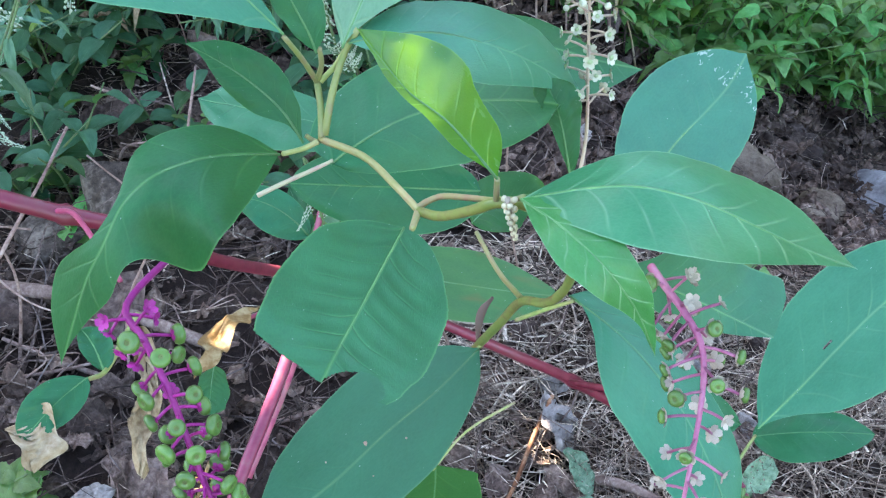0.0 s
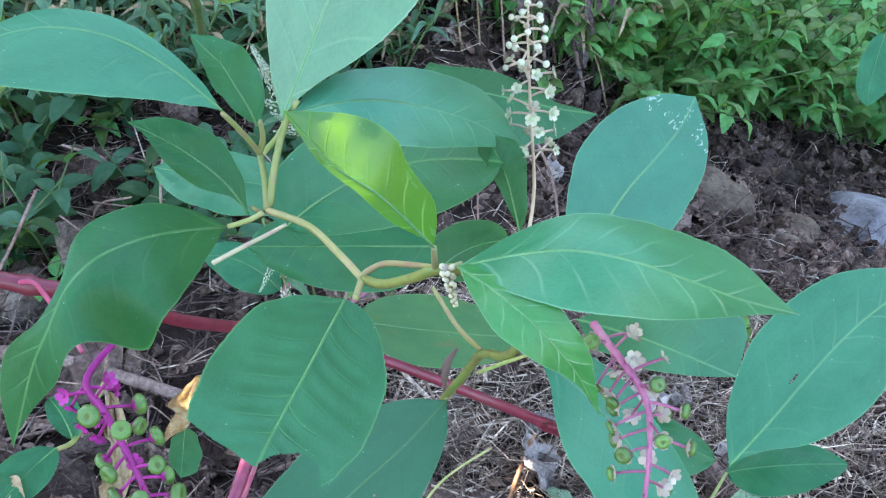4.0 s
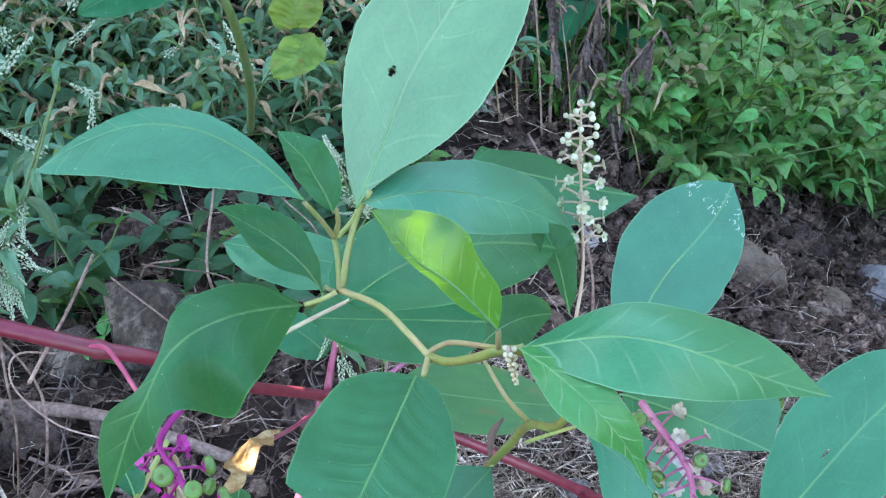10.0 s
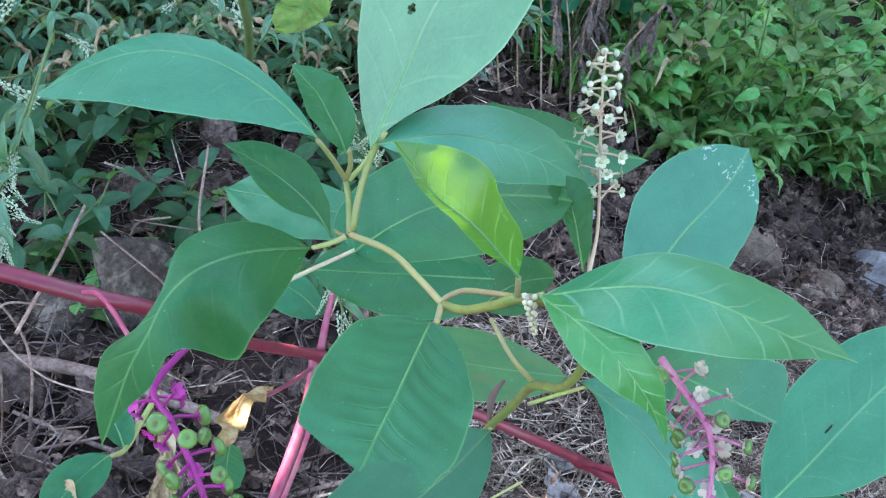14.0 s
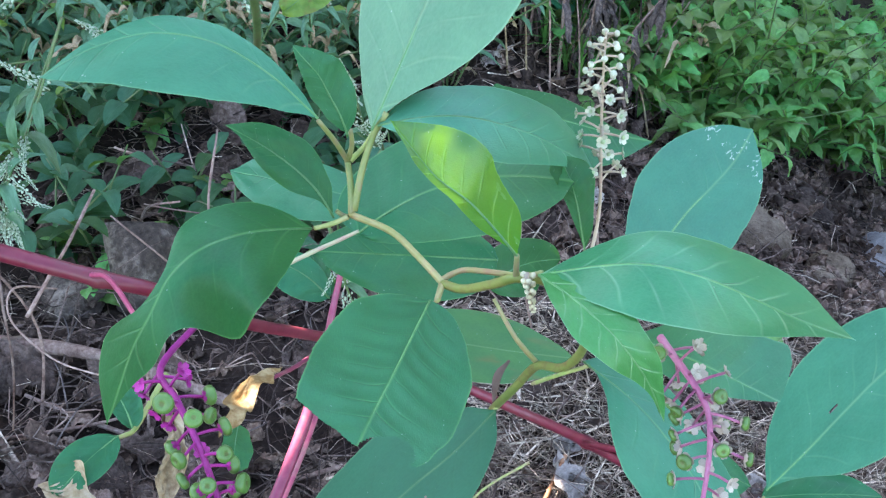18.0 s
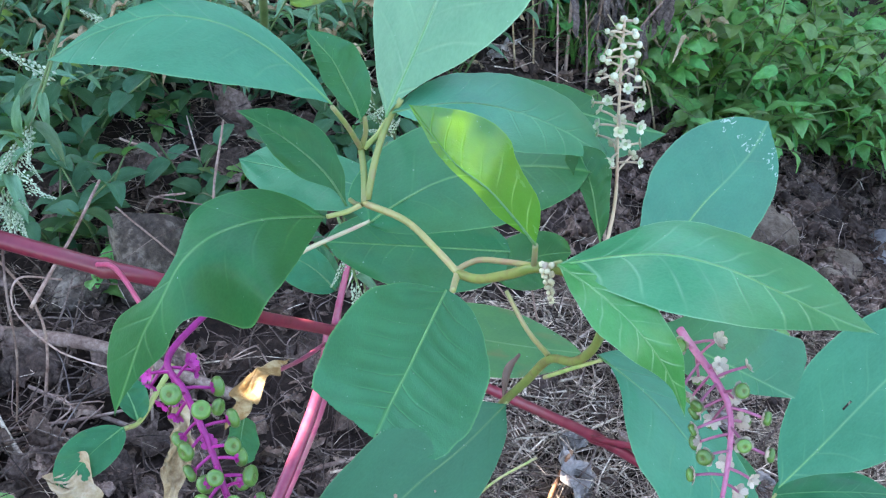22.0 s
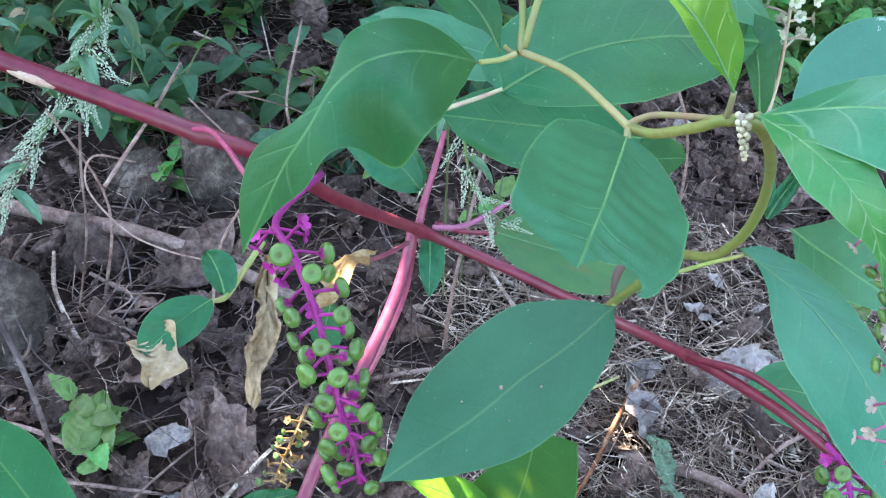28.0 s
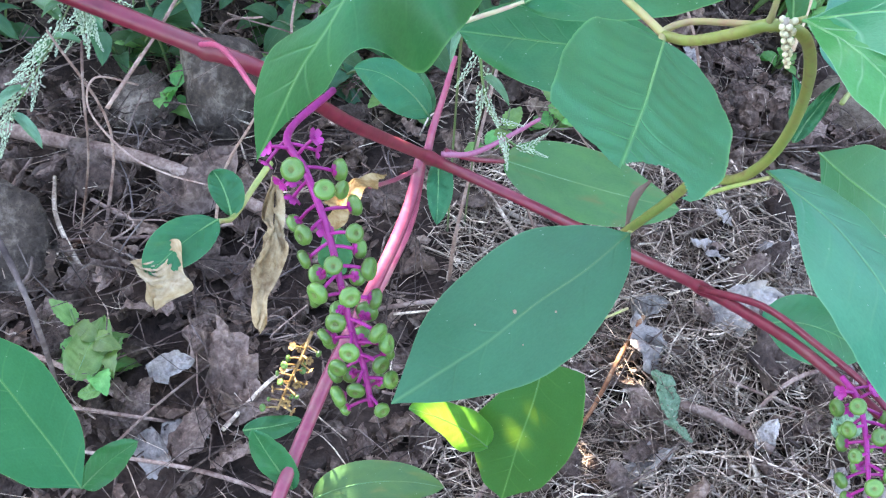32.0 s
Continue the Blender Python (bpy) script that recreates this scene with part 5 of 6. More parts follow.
for k, b in enumerate(fronts):
    scatter(b, spots[k::4], rnd, 0.35)
rear = [herb("herb_plant", "leafy green herb farther up the bank", OVATE + WILLOW + WILLOW + DEADLANCE[:1], 0.28 + 0.04 * k, 9, 9, 0.042, 0.24, 110 + k, joined=True) for k in range(4)]
spots = []
for k in range(80):
    x = rnd.uniform(-0.05, 2.2)
    spots.append((x, 0.84 + 0.36 * max(0.0, x - 0.2) + rnd.uniform(0, 1.4)))
for k, b in enumerate(rear):
    scatter(b, spots[k::4], rnd, 0.3)
willows = [herb("willow_herb", "tall herb with narrow drooping green leaves", WILLOW, 0.5, 6, 9, 0.09, 0.16, 120 + k, joined=True) for k in range(2)]
spots = [(rnd.uniform(0.1, 1.9), rnd.uniform(1.05, 2.0)) for k in range(30)]
for k, b in enumerate(willows):
    scatter(b, spots[k::2], rnd)
BROAD_DARK = [leaf_shape("leaf", BLADE, 0.36, 0.25 + 0.1 * k, 66 + k, 0.45, 0.7, 14, 3) for k in range(2)]
dark = herb("broad_leaved_herb", "herb with broad dark green leaves in the bank's shade", BROAD_DARK, 0.26, 4, 3, 0.10, 0.10, 125)
behind = herb("herb_plant", "leafy green herb behind the withered stalks", OVATE + WILLOW + DEADLANCE, 0.22, 7, 7, 0.040, 0.15, 108, joined=True)
scatter(behind, [(0.11, 0.80), (0.20, 0.76), (0.29, 0.74), (0.33, 0.69), (0.25, 0.86), (0.15, 0.92), (0.34, 0.80)], rnd, 0.3)
scatter(dark, [(0.16, 0.78), (0.26, 0.80), (0.08, 0.84)], rnd, 0.15)
LANCE_YELLOW = leaf_shape("leaf", HERB_YELLOW, 0.17, 0.3, 78)
mugs = [herb("mugwort_plant", "bluish-green mugwort with narrow leaves and pale flower spikes", LANCE + LANCE + DEADLANCE + [LANCE_YELLOW], 0.15 + 0.04 * k, 4, 7, 0.042, 0.17, 140 + k, spikes=1) for k in range(3)]
spots = [(rnd.uniform(-0.80, 0.0), rnd.uniform(0.56, 0.80)) for k in range(12)] + [(-0.62, 0.42), (-0.70, 0.30), (-0.58, 0.50)]
for k, b in enumerate(mugs):
    scatter(b, spots[k::3], rnd, 0.35)
thick = [herb("mugwort_plant", "dusty mugwort with drooping narrow leaves, partly withered", LANCE + LANCE + DEADLANCE, 0.16 + 0.05 * k, 7, 8, 0.040, 0.20, 145 + k, joined=True) for k in range(3)]
spots = [(rnd.uniform(-0.95, 0.06), rnd.uniform(0.55, 1.0)) for k in range(36)]
for k, b in enumerate(thick):
    scatter(b, spots[k::3], rnd, 0.4)
rearmugs = [herb("mugwort_plant", "bluish-green mugwort farther up the bank", LANCE + LANCE + DEADLANCE, 0.26, 9, 9, 0.042, 0.24, 150 + k, joined=True) for k in range(3)]
spots = [(rnd.uniform(-1.25, 0.15), rnd.uniform(0.9, 1.9)) for k in range(54)]
for k, b in enumerate(rearmugs):
    scatter(b, spots[k::3], rnd, 0.3)
low = [herb("seedling", "small green seedling among the fallen leaves", OVATE, 0.05, 2, 2, 0.035, 0.03, 160 + k, group="seedlings") for k in range(2)]
spots = [(rnd.uniform(-0.75, 0.05), rnd.uniform(0.1, 0.75)) for k in range(30)] + [(rnd.uniform(0.15, 0.8), rnd.uniform(0.0, 0.6)) for k in range(5)] + [(-0.39, -0.20), (-0.36, -0.22)]
for k, b in enumerate(low):
    scatter(b, spots[k::2], rnd)
LOW_LEAF = [leaf_shape("leaf", HERB_DULL, 0.24, 0.10 + 0.1 * k, 64 + k, 0.5, 0.8) for k in range(3)]
bluelow = [herb("seedling", "small bluish-green creeping herb on the litter", LOW_LEAF, 0.08 + 0.04 * k, 3, 3, 0.050, 0.08, 170 + k, group="seedlings") for k in range(2)]
spots = [(rnd.uniform(-0.75, 0.0), rnd.uniform(0.18, 0.6)) for k in range(26)]
for k, b in enumerate(bluelow):
    scatter(b, spots[k::2], rnd)


# ---- sprays of mugwort that arch in, and the second tall stem ----
def spray(lines, label, seed, spikes, leaves, spike=0.05, size=0.05, r=0.0016):
    rnd = random.Random(seed)
    top = thing("mugwort_spray", lines[0][0], label, "herb")
    for pts in lines:
        put("stem", tube("stem", pts, taper(r, r * 0.5), HERB_STEM, 6, 6), top)
        line = smooth_line(pts, 10)
        n = len(line)
        for k in range(spikes):
            s = 0.45 + 0.55 * k / spikes
            i = min(int(s * (n - 1)), n - 2)
            t = (line[i + 1] - line[i]).normalized()
            d = (t + Vector((rnd.uniform(-0.9, 0.9), rnd.uniform(-0.9, 0.9), rnd.uniform(-0.3, 0.5)))).normalized()
            ob = put("flower_spike", SPIKE_ME, top)
            ob.matrix_basis = frame_of(line[i], d) @ Matrix.Scale(spike * rnd.uniform(0.7, 1.1), 4)
        for k in range(leaves):
            s = 0.3 + 0.65 * k / leaves
            i = min(int(s * (n - 1)), n - 2)
            d = Vector((rnd.uniform(-1, 1), rnd.uniform(-1, 0.4), rnd.uniform(-0.4, 0.6))).normalized()
            ob = put("leaf", rnd.choice(LANCE), top)
            ob.matrix_basis = Matrix.Translation(line[i]) @ d.to_track_quat("X", "Z").to_matrix().to_4x4() @ Matrix.Scale(size * rnd.uniform(0.7, 1.1), 4)
    return top


spray([SPRAY, SPRAY_B], "arching mugwort spray with pale greenish flower spikes", 201, 16, 9)
spray([SPRIG_B], "short mugwort sprig with pale flower spikes behind the shoot", 203, 12, 2, 0.016, 0.014, 0.0008)
spray([SPRIG_L], "slender mugwort sprig with pale flower spikes by the red stem", 202, 12, 2, 0.022, 0.02, 0.0010)
second = thing("tall_stem_plant", STEM_TWO[-1], "second tall plant with a thick green stem and yellowing leaves", "plant")
put("stem", tube("stem", STEM_TWO, taper(0.0036, 0.0050), HERB_STEM, 10, 6), second)
add_leaf(second, L_TOPLEFT, BLADE, "heart-shaped green leaf on a stalk", P_TOPLEFT, a=0.35, b=0.75, seed=81, pmat=HERB_STEM)
add_leaf(second, L_YEL_A, HERB_YELLOW, "yellowing leaf with brown blotches", seed=82, a=0.35, b=0.55, wave=0.008)
add_leaf(second, L_YEL_B, HERB_YELLOW, "yellowing leaf with brown blotches", seed=83, a=0.35, b=0.55, wave=0.008)
add_leaf(plant, L_WITHER, DRY_TAN, "withered tan leaf hanging beside the berries", seed=84, wave=0.012, name="dead_leaf", ribmat=DRY_LEAF)
add_leaf(plant, L_WTIP, DRY_TAN, "withered pale leaf tip", seed=85, wave=0.006, name="dead_leaf", ribmat=DRY_LEAF)
for ob in plant.children:
    if ob.name.startswith("dead_leaf"):
        for v in ob.data.vertices:
            v.co += Vector([noise.noise(v.co * 70 + Vector((0, 7 * a, 0))) for a in range(3)]) * 0.006
raceme(R_OLD, taper(0.0012, 0.0008), GOLD_LEAF, GOLD_LEAF, "old drying raceme with small yellow berries", 22, 0.1, 0.99, lambda s: 0.009, lambda k, s, r: [(BERRY_ME, 0.0026 * r.uniform(0.6, 1.1), 0.001)] if k % 2 else [(SEPALS_DRY, 0.003, 0)], 13, 0.0006)


add_leaf(plant, L_LOBE, BLADE_DARKER, "small yellow-green lobed leaf under the golden one", seed=86, **Q)
sprout = thing("ground_herb", L_TOOTH[0], "small herb with broad toothed leaves on the litter", "herb")
add_leaf(sprout, L_TOOTH, HERB, "toothed green leaf", seed=87, a=0.5, b=0.5, wave=0.004)
add_leaf(sprout, L_TOOTH_B, HERB, "toothed green leaf", seed=88, a=0.5, b=0.5)


def withered(at, height, seed):
    """A dead dark stalk with shrivelled leaves hanging along it."""
    rnd = random.Random(seed)
    top = thing("withered_stalk", at, "dead dark stalk with shrivelled hanging leaves", "dead plant", "withered stalks")
    pts = [Vector((0, 0, -0.02)), Vector((rnd.uniform(-0.02, 0.02), 0, height * 0.5)), Vector((rnd.uniform(-0.04, 0.04), rnd.uniform(-0.04, 0.02), height))]
    part("stem", tube("stem", pts, taper(0.003, 0.0016), TWIG, 6, 6, 0.2, seed), top)
    line = smooth_line(pts, 8)
    for k in range(22):
        p = line[rnd.randrange(3, len(line))]
        ob = part("leaf", rnd.choice(SHRIVEL), top)
        ob.matrix_basis = Matrix.Translation(p) @ Euler((rnd.uniform(-0.3, 0.3), rnd.uniform(1.1, 1.7), rnd.uniform(0, 6.28))).to_matrix().to_4x4() @ Matrix.Scale(rnd.uniform(0.03, 0.07), 4)
    return top


SHRIVEL = [Blade([(0, 0, 0), (0.5, 0.05, 0.06), (1, -0.03, 0), (0.5, 0.10, 0.12), (0.5, -0.08, 0.14)], 0.4, 0.5, 0.10, 95 + k).mesh("leaf", DARK_DEAD, 14, 3) for k in range(3)]
for k, (x, y, h) in enumerate(((0.185, 0.63, 0.46), (0.235, 0.64, 0.25), (0.14, 0.68, 0.42), (0.295, 0.62, 0.24), (0.16, 0.72, 0.36), (0.255, 0.66, 0.2), (0.05, 0.66, 0.3))):
    withered((x, y, ground_z(x, y)), h, 300 + k)


for k in range(16):
    x, y = rnd.uniform(0.10, 0.33), rnd.uniform(0.58, 0.74)
    at = Vector((x, y, ground_z(x, y)))
    h, lean = rnd.uniform(0.14, 0.42), Vector((rnd.uniform(-0.10, 0.10), rnd.uniform(-0.05, 0.05), 0))
    tagged(new("dry_stalk", tube("dry_stalk", [at - Vector((0, 0, 0.01)), at + lean * 0.3 + Vector((0, 0, h * 0.5)), at + lean + Vector((0, 0, h))], taper(0.0018, 0.0009), rnd.choice((TWIG, DRY_TAN, DEAD_TWIG)), 5, 5)), "thin dry standing stalk among the withered plants", "dead plant", "dry stalks")

vine = thing("dead_vine", (-0.22, -0.08, ground_z(-0.22, -0.08)), "tangle of thin dry brown vine strands", "dead plant")
rnd = random.Random(55)
for k in range(44):
    p = Vector((rnd.uniform(-0.22, 0.14), rnd.uniform(-0.18, 0.16), -0.01))
    pts = [p]
    for i in range(5):
        pts.append(pts[-1] + Vector((rnd.uniform(-0.035, 0.035), rnd.uniform(-0.035, 0.035), rnd.uniform(-0.012, 0.034))))
    part("strand", tube("strand", pts, taper(0.0013, 0.0006), rnd.choice((TWIG, DEAD_TWIG, DARK_DEAD)), 5, 5), vine)


def grass_tuft(at, seed, n=9, h=0.16):
    rnd = random.Random(seed)
    top = thing("grass_tuft", at, "tuft of narrow green grass blades", "grass", "grass tufts")
    for k in range(n):
        w = rnd.uniform(0, 6.28)
        d = Vector((math.cos(w), math.sin(w), 0))
        hh = h * rnd.uniform(0.6, 1.2)
        side = Vector((-d.y, d.x, 0)) * rnd.uniform(0.0018, 0.0032)
        v, f = [], []
        for i in range(7):
            s = i / 6
            c = d * (hh * 0.6 * s * s) + Vector((0, 0, hh * (s - 0.35 * s ** 3)))
            v += [c - side * (1 - s ** 2), c + Vector((0, 0, -0.0008)), c + side * (1 - s ** 2)]
        for i in range(6):
            f += [(3 * i, 3 * i + 1, 3 * i + 4, 3 * i + 3), (3 * i + 1, 3 * i + 2, 3 * i + 5, 3 * i + 4)]
        part("blade", mesh_of("blade", v, f, GRASS_M), top)
    return top


proto = [grass_tuft((0, 0, 0), 400 + k) for k in range(3)]
spots = [(0.22, 0.64), (0.26, 0.66), (0.17, 0.70), (0.24, 0.72), (0.20, 0.66)] + [(rnd.uniform(-0.9, 1.4), rnd.uniform(0.75, 1.7)) for k in range(24)]
for k, b in enumerate(proto):
    scatter(b, spots[k::3], rnd)


# ---- litter on the ground ----
def resting(x, y, lift=0.0):
    return Vector((x, y, ground_z(x, y) + lift))


rnd = random.Random(31)
DEAD = []
for k in range(6):
    w = rnd.uniform(0.22, 0.40)
    up = rnd.uniform(-0.15, 0.25)
    DEAD.append(Blade([(0, 0, 0.02), (0.5, 0, rnd.uniform(0.05, 0.2)), (1, 0, rnd.uniform(-0.02, 0.12)), (0.5, w, 0.1 + up), (0.5, -w, 0.1 + up * rnd.uniform(-1, 1))], 0.42, 0.5, 0.22, 90 + k).mesh("fallen_leaf", DRY_PALE if k == 5 else DRY_LEAF, 12, 5))
    for v in DEAD[-1].vertices:
        v.co += Vector([noise.noise(v.co * 4.5 + Vector((9 * k, 5 * a, 0))) for a in range(3)]) * 0.11
for k in range(275):
    x, y = rnd.uniform(-0.85, 0.85), rnd.uniform(-0.5, 0.95)
    if k < 120:
        x, y = rnd.uniform(-0.55, 0.35), rnd.uniform(-0.42, 0.35)
    ob = new("fallen_leaf", DEAD[5] if rnd.random() < 0.06 else rnd.choice(DEAD[:5]))
    sz = rnd.uniform(0.03, 0.065 if k < 120 else 0.085)
    ob.matrix_basis = Matrix.Translation(resting(x, y, 0.004)) @ Euler((rnd.uniform(-0.8, 0.8), rnd.uniform(-0.7, 0.4), rnd.uniform(0, 6.28))).to_matrix().to_4x4() @ Matrix.Scale(sz, 4)
    tagged(ob, "curled brown fallen leaf lying on the straw", "leaf", "fallen leaves")

for x, y, sz, turn, k in ((-0.32, -0.23, 0.045, 0.4, 5), (-0.23, -0.26, 0.09, 2.0, 4), (-0.28, -0.31, 0.06, 1.2, 0), (-0.36, -0.02, 0.10, 0.9, 2), (-0.40, 0.00, 0.08, 2.6, 3), (0.19, -0.12, 0.08, 0.3, 5), (0.14, -0.18, 0.07, 1.9, 5), (0.62, 0.55, 0.08, 2.2, 3), (-0.42, 0.36, 0.08, 0.2, 4), (-0.30, 0.33, 0.08, 1.0, 2), (0.24, -0.2, 0.09, 1.5, 4)):
    ob = new("fallen_leaf", DEAD[k])
    ob.matrix_basis = Matrix.Translation(resting(x, y, 0.018)) @ Euler((0.25, -0.2, turn)).to_matrix().to_4x4() @ Matrix.Scale(sz, 4)
    tagged(ob, "large crumpled fallen leaf lying on the litter", "leaf", "fallen leaves")

for k in range(46):
    x, y = rnd.uniform(0.02, 0.42), rnd.uniform(-0.42, 0.05)
    ob = new("fallen_leaf", DEAD[5] if k % 2 else rnd.choice(DEAD[:5]))
    ob.matrix_basis = Matrix.Translation(resting(x, y, rnd.uniform(0.010, 0.026))) @ Euler((rnd.uniform(-0.9, 0.9), rnd.uniform(-0.7, 0.5), rnd.uniform(0, 6.28))).to_matrix().to_4x4() @ Matrix.Scale(rnd.uniform(0.018, 0.042), 4)
    tagged(ob, "small pale curled fallen leaf caught in the straw", "leaf", "fallen leaves")
GREEN_FALLEN = Blade([(0, 0, 0.02), (0.5, 0, 0.10), (1, 0, 0.02), (0.5, 0.30, 0.16), (0.5, -0.30, 0.13)], 0.42, 0.5, 0.10, 97).mesh("fallen_leaf", MOTTLED, 40, 16, bite=lambda a, b: noise.noise(Vector((a * 17, b * 6, 2.0))) > 0.42)
for x, y, sz, turn in ((0.150, -0.235, 0.050, 1.9), (0.285, -0.250, 0.045, 0.8), (0.165, -0.262, 0.030, 2.6)):
    ob = new("fallen_leaf", GREEN_FALLEN)
    ob.matrix_basis = Matrix.Translation(resting(x, y, 0.034)) @ Euler((0.5, -0.2, turn)).to_matrix().to_4x4() @ Matrix.Scale(sz, 4)
    tagged(ob, "grey-green fallen leaf eaten full of holes", "leaf", "fallen leaves")

sv, sf = [], []
lay = [(rnd.uniform(0, 3.14), rnd.uniform(-0.9, 0.9), rnd.uniform(-0.5, 0.9)) for k in range(60)]
for k in range(14000):
    w, x, y = rnd.choice(lay)
    w, x, y = w + rnd.gauss(0, 0.55), x + rnd.gauss(0, 0.13), y + rnd.gauss(0, 0.13)
    if k % 2 == 0:
        x, y = rnd.uniform(-0.06, 0.5), rnd.uniform(-0.46, 0.12)
    elif (y > 0.26 or x < -0.1) and k % 5 < 3:
        continue
    ln = rnd.choice((0.02, 0.03, 0.04, 0.06, 0.10)) * rnd.uniform(0.7, 1.3)
    d = Vector((math.cos(w), math.sin(w), 0)) * (ln / 2)
    m = resting(x, y, rnd.uniform(0.001, 0.026))
    b1 = Vector((rnd.uniform(-1, 1), rnd.uniform(-1, 1), rnd.uniform(-0.3, 0.8))) * (ln * 0.12)
    b2 = b1 + Vector((rnd.uniform(-1, 1), rnd.uniform(-1, 1), rnd.uniform(-0.5, 0.6))) * (ln * 0.12)
    tilt = Vector((0, 0, rnd.uniform(-0.25, 0.25) * ln))
    tube_data([m - d - tilt, m - d * 0.35 + b1, m + d * 0.35 + b2, m + d + tilt + b2 * 0.5], taper(rnd.choice((0.0003, 0.0004, 0.0006, 0.0008, 0.0014)), 0.0003), 3, sv, sf)
tagged(new("straw", mesh_of("straw", sv, sf, STRAW)), "tangled dry grey straw and grass stalks on soil", "straw", kind="stuff")
lv, lf, lu = [], [], []
for k in range(3600):
    x, y = rnd.uniform(-0.9, 1.0), rnd.uniform(-0.5, 1.1)
    if k >= 2600:
        x, y = rnd.uniform(0.1, 0.95), rnd.uniform(0.22, 0.75)
    src = rnd.choice(DEAD[:5])
    m = Matrix.Translation(resting(x, y, rnd.uniform(0.0, 0.008))) @ Euler((rnd.uniform(-0.9, 0.9), rnd.uniform(-0.9, 0.6), rnd.uniform(0, 6.28))).to_matrix().to_4x4() @ Matrix.Scale(rnd.uniform(0.012, 0.045), 4)
    o = len(lv)
    lv += [m @ q.co for q in src.vertices]
    lf += [tuple(o + i for i in p.vertices) for p in src.polygons]
tagged(new("leaf_litter", mesh_of("leaf_litter", lv, lf, LITTER)), "layer of small crumpled dead leaves on soil", "litter", kind="stuff")
tv, tf = [], []
for k in range(2600):
    x, y = rnd.uniform(-0.85, 0.75), rnd.uniform(-0.45, 0.85)
    w, ln = rnd.uniform(0, 6.28), rnd.choice((0.05, 0.08, 0.12, 0.18)) * rnd.uniform(0.7, 1.3)
    p, line, rise = resting(x, y, rnd.uniform(0.0, 0.02)), [], rnd.uniform(-0.1, 0.55)
    for i in range(6):
        line.append(p)
        w += rnd.gauss(0, 0.35)
        p = p + Vector((math.cos(w), math.sin(w), rise + rnd.gauss(0, 0.15) - 0.12 * i)) * (ln / 5)
        p.z = max(p.z, ground_z(p.x, p.y) + 0.002)
    tube_data(line, taper(rnd.choice((0.0005, 0.0007, 0.0010, 0.0016)), 0.0004), 4, tv, tf)
tagged(new("twig_tangle", mesh_of("twig_tangle", tv, tf, DEAD_TWIG)), "tangle of thin dead brown twigs and stalks", "twigs", kind="stuff")
cv, cf = [], []
for k in range(7000):
    x, y = rnd.gauss(0.0, 0.55), rnd.uniform(-0.55, 1.0)
    m = resting(x, y, rnd.uniform(0.0, 0.008))
    r = rnd.uniform(0.002, 0.009)
    e = Euler((rnd.uniform(-0.6, 0.6), rnd.uniform(-0.6, 0.6), rnd.uniform(0, 6.28))).to_matrix()
    q = len(cv)
    cv += [m + e @ (Vector(c) * r) for c in ((-1, -0.4, 0), (0.1, -0.6, 0.25), (1, 0, 0), (0.2, 0.6, 0.2), (-0.8, 0.4, 0.1), (0, 0, 0.4))]
    cf += [(q, q + 1, q + 5), (q + 1, q + 2, q + 5), (q + 2, q + 3, q + 5), (q + 3, q + 4, q + 5), (q + 4, q, q + 5)]
tagged(new("leaf_crumbs", mesh_of("leaf_crumbs", cv, cf, CRUMB, smooth=False)), "crumbled bits of dead leaf and bark", "litter", kind="stuff")


def stone(at, size, seed, label, mat=None):
    bm = bmesh.new()
    bmesh.ops.create_icosphere(bm, subdivisions=5, radius=1.0)
    rs = random.Random(seed)
    cuts = [(Vector((rs.gauss(0, 1), rs.gauss(0, 1), rs.gauss(0, 1))).normalized(), rs.uniform(0.55, 0.85)) for k in range(9)]
    for v in bm.verts:
        n = v.co.normalized()
        f = 1 + 0.22 * noise.noise(n * 1.3 + Vector((seed, 0, 0))) + 0.08 * noise.noise(n * 3.1 + Vector((0, seed, 0))) + 0.05 * noise.noise(n * 8) + 0.025 * noise.noise(n * 21)
        for d, far in cuts:
            if n.dot(d) * f > far:
                f = far / n.dot(d) + 0.12 * (f - far / n.dot(d))
        v.co = Vector((n.x * f * size[0], n.y * f * size[1], n.z * f * size[2]))
    me = bpy.data.meshes.new("stone")
    bm.to_mesh(me)
    bm.free()
    me.polygons.foreach_set("use_smooth", [True] * len(me.polygons))
    me.materials.append(mat or STONE_M)
    ob = new("stone", me)
    ob.matrix_basis = Matrix.Translation(at) @ Euler((seed * 0.3, 0.2, seed * 1.7)).to_matrix().to_4x4()
    return tagged(ob, label, "stone", "stones")


stone(resting(-0.34, 0.20, 0.02), (0.085, 0.06, 0.075), 1.3, "grey weathered stone half buried in litter")
stone(resting(-0.42, 0.16, 0.0), (0.05, 0.05, 0.045), 2.1, "grey weathered stone half buried in litter")
stone(resting(-0.54, -0.08, -0.01), (0.10, 0.09, 0.06), 3.4, "flat grey-brown stone beside the stick")
stone(resting(-0.48, -0.36, -0.01), (0.09, 0.07, 0.05), 4.2, "pale tan stone at the litter's edge")
stone(resting(0.71, 0.49, 0.01), (0.10, 0.07, 0.08), 5.2, "pale grey stone on the slope", GREY_ROCK)
stone(resting(0.43, 0.42, 0.0), (0.075, 0.06, 0.075), 8.9, "brown weathered rock in the bank", BROWN_ROCK)
stone(resting(0.56, 0.40, -0.01), (0.05, 0.05, 0.04), 11.3, "brown weathered rock in the bank", BROWN_ROCK)
stone(resting(0.28, 0.06, 0.0), (0.045, 0.04, 0.035), 6.1, "brown clod of earth", SOIL)
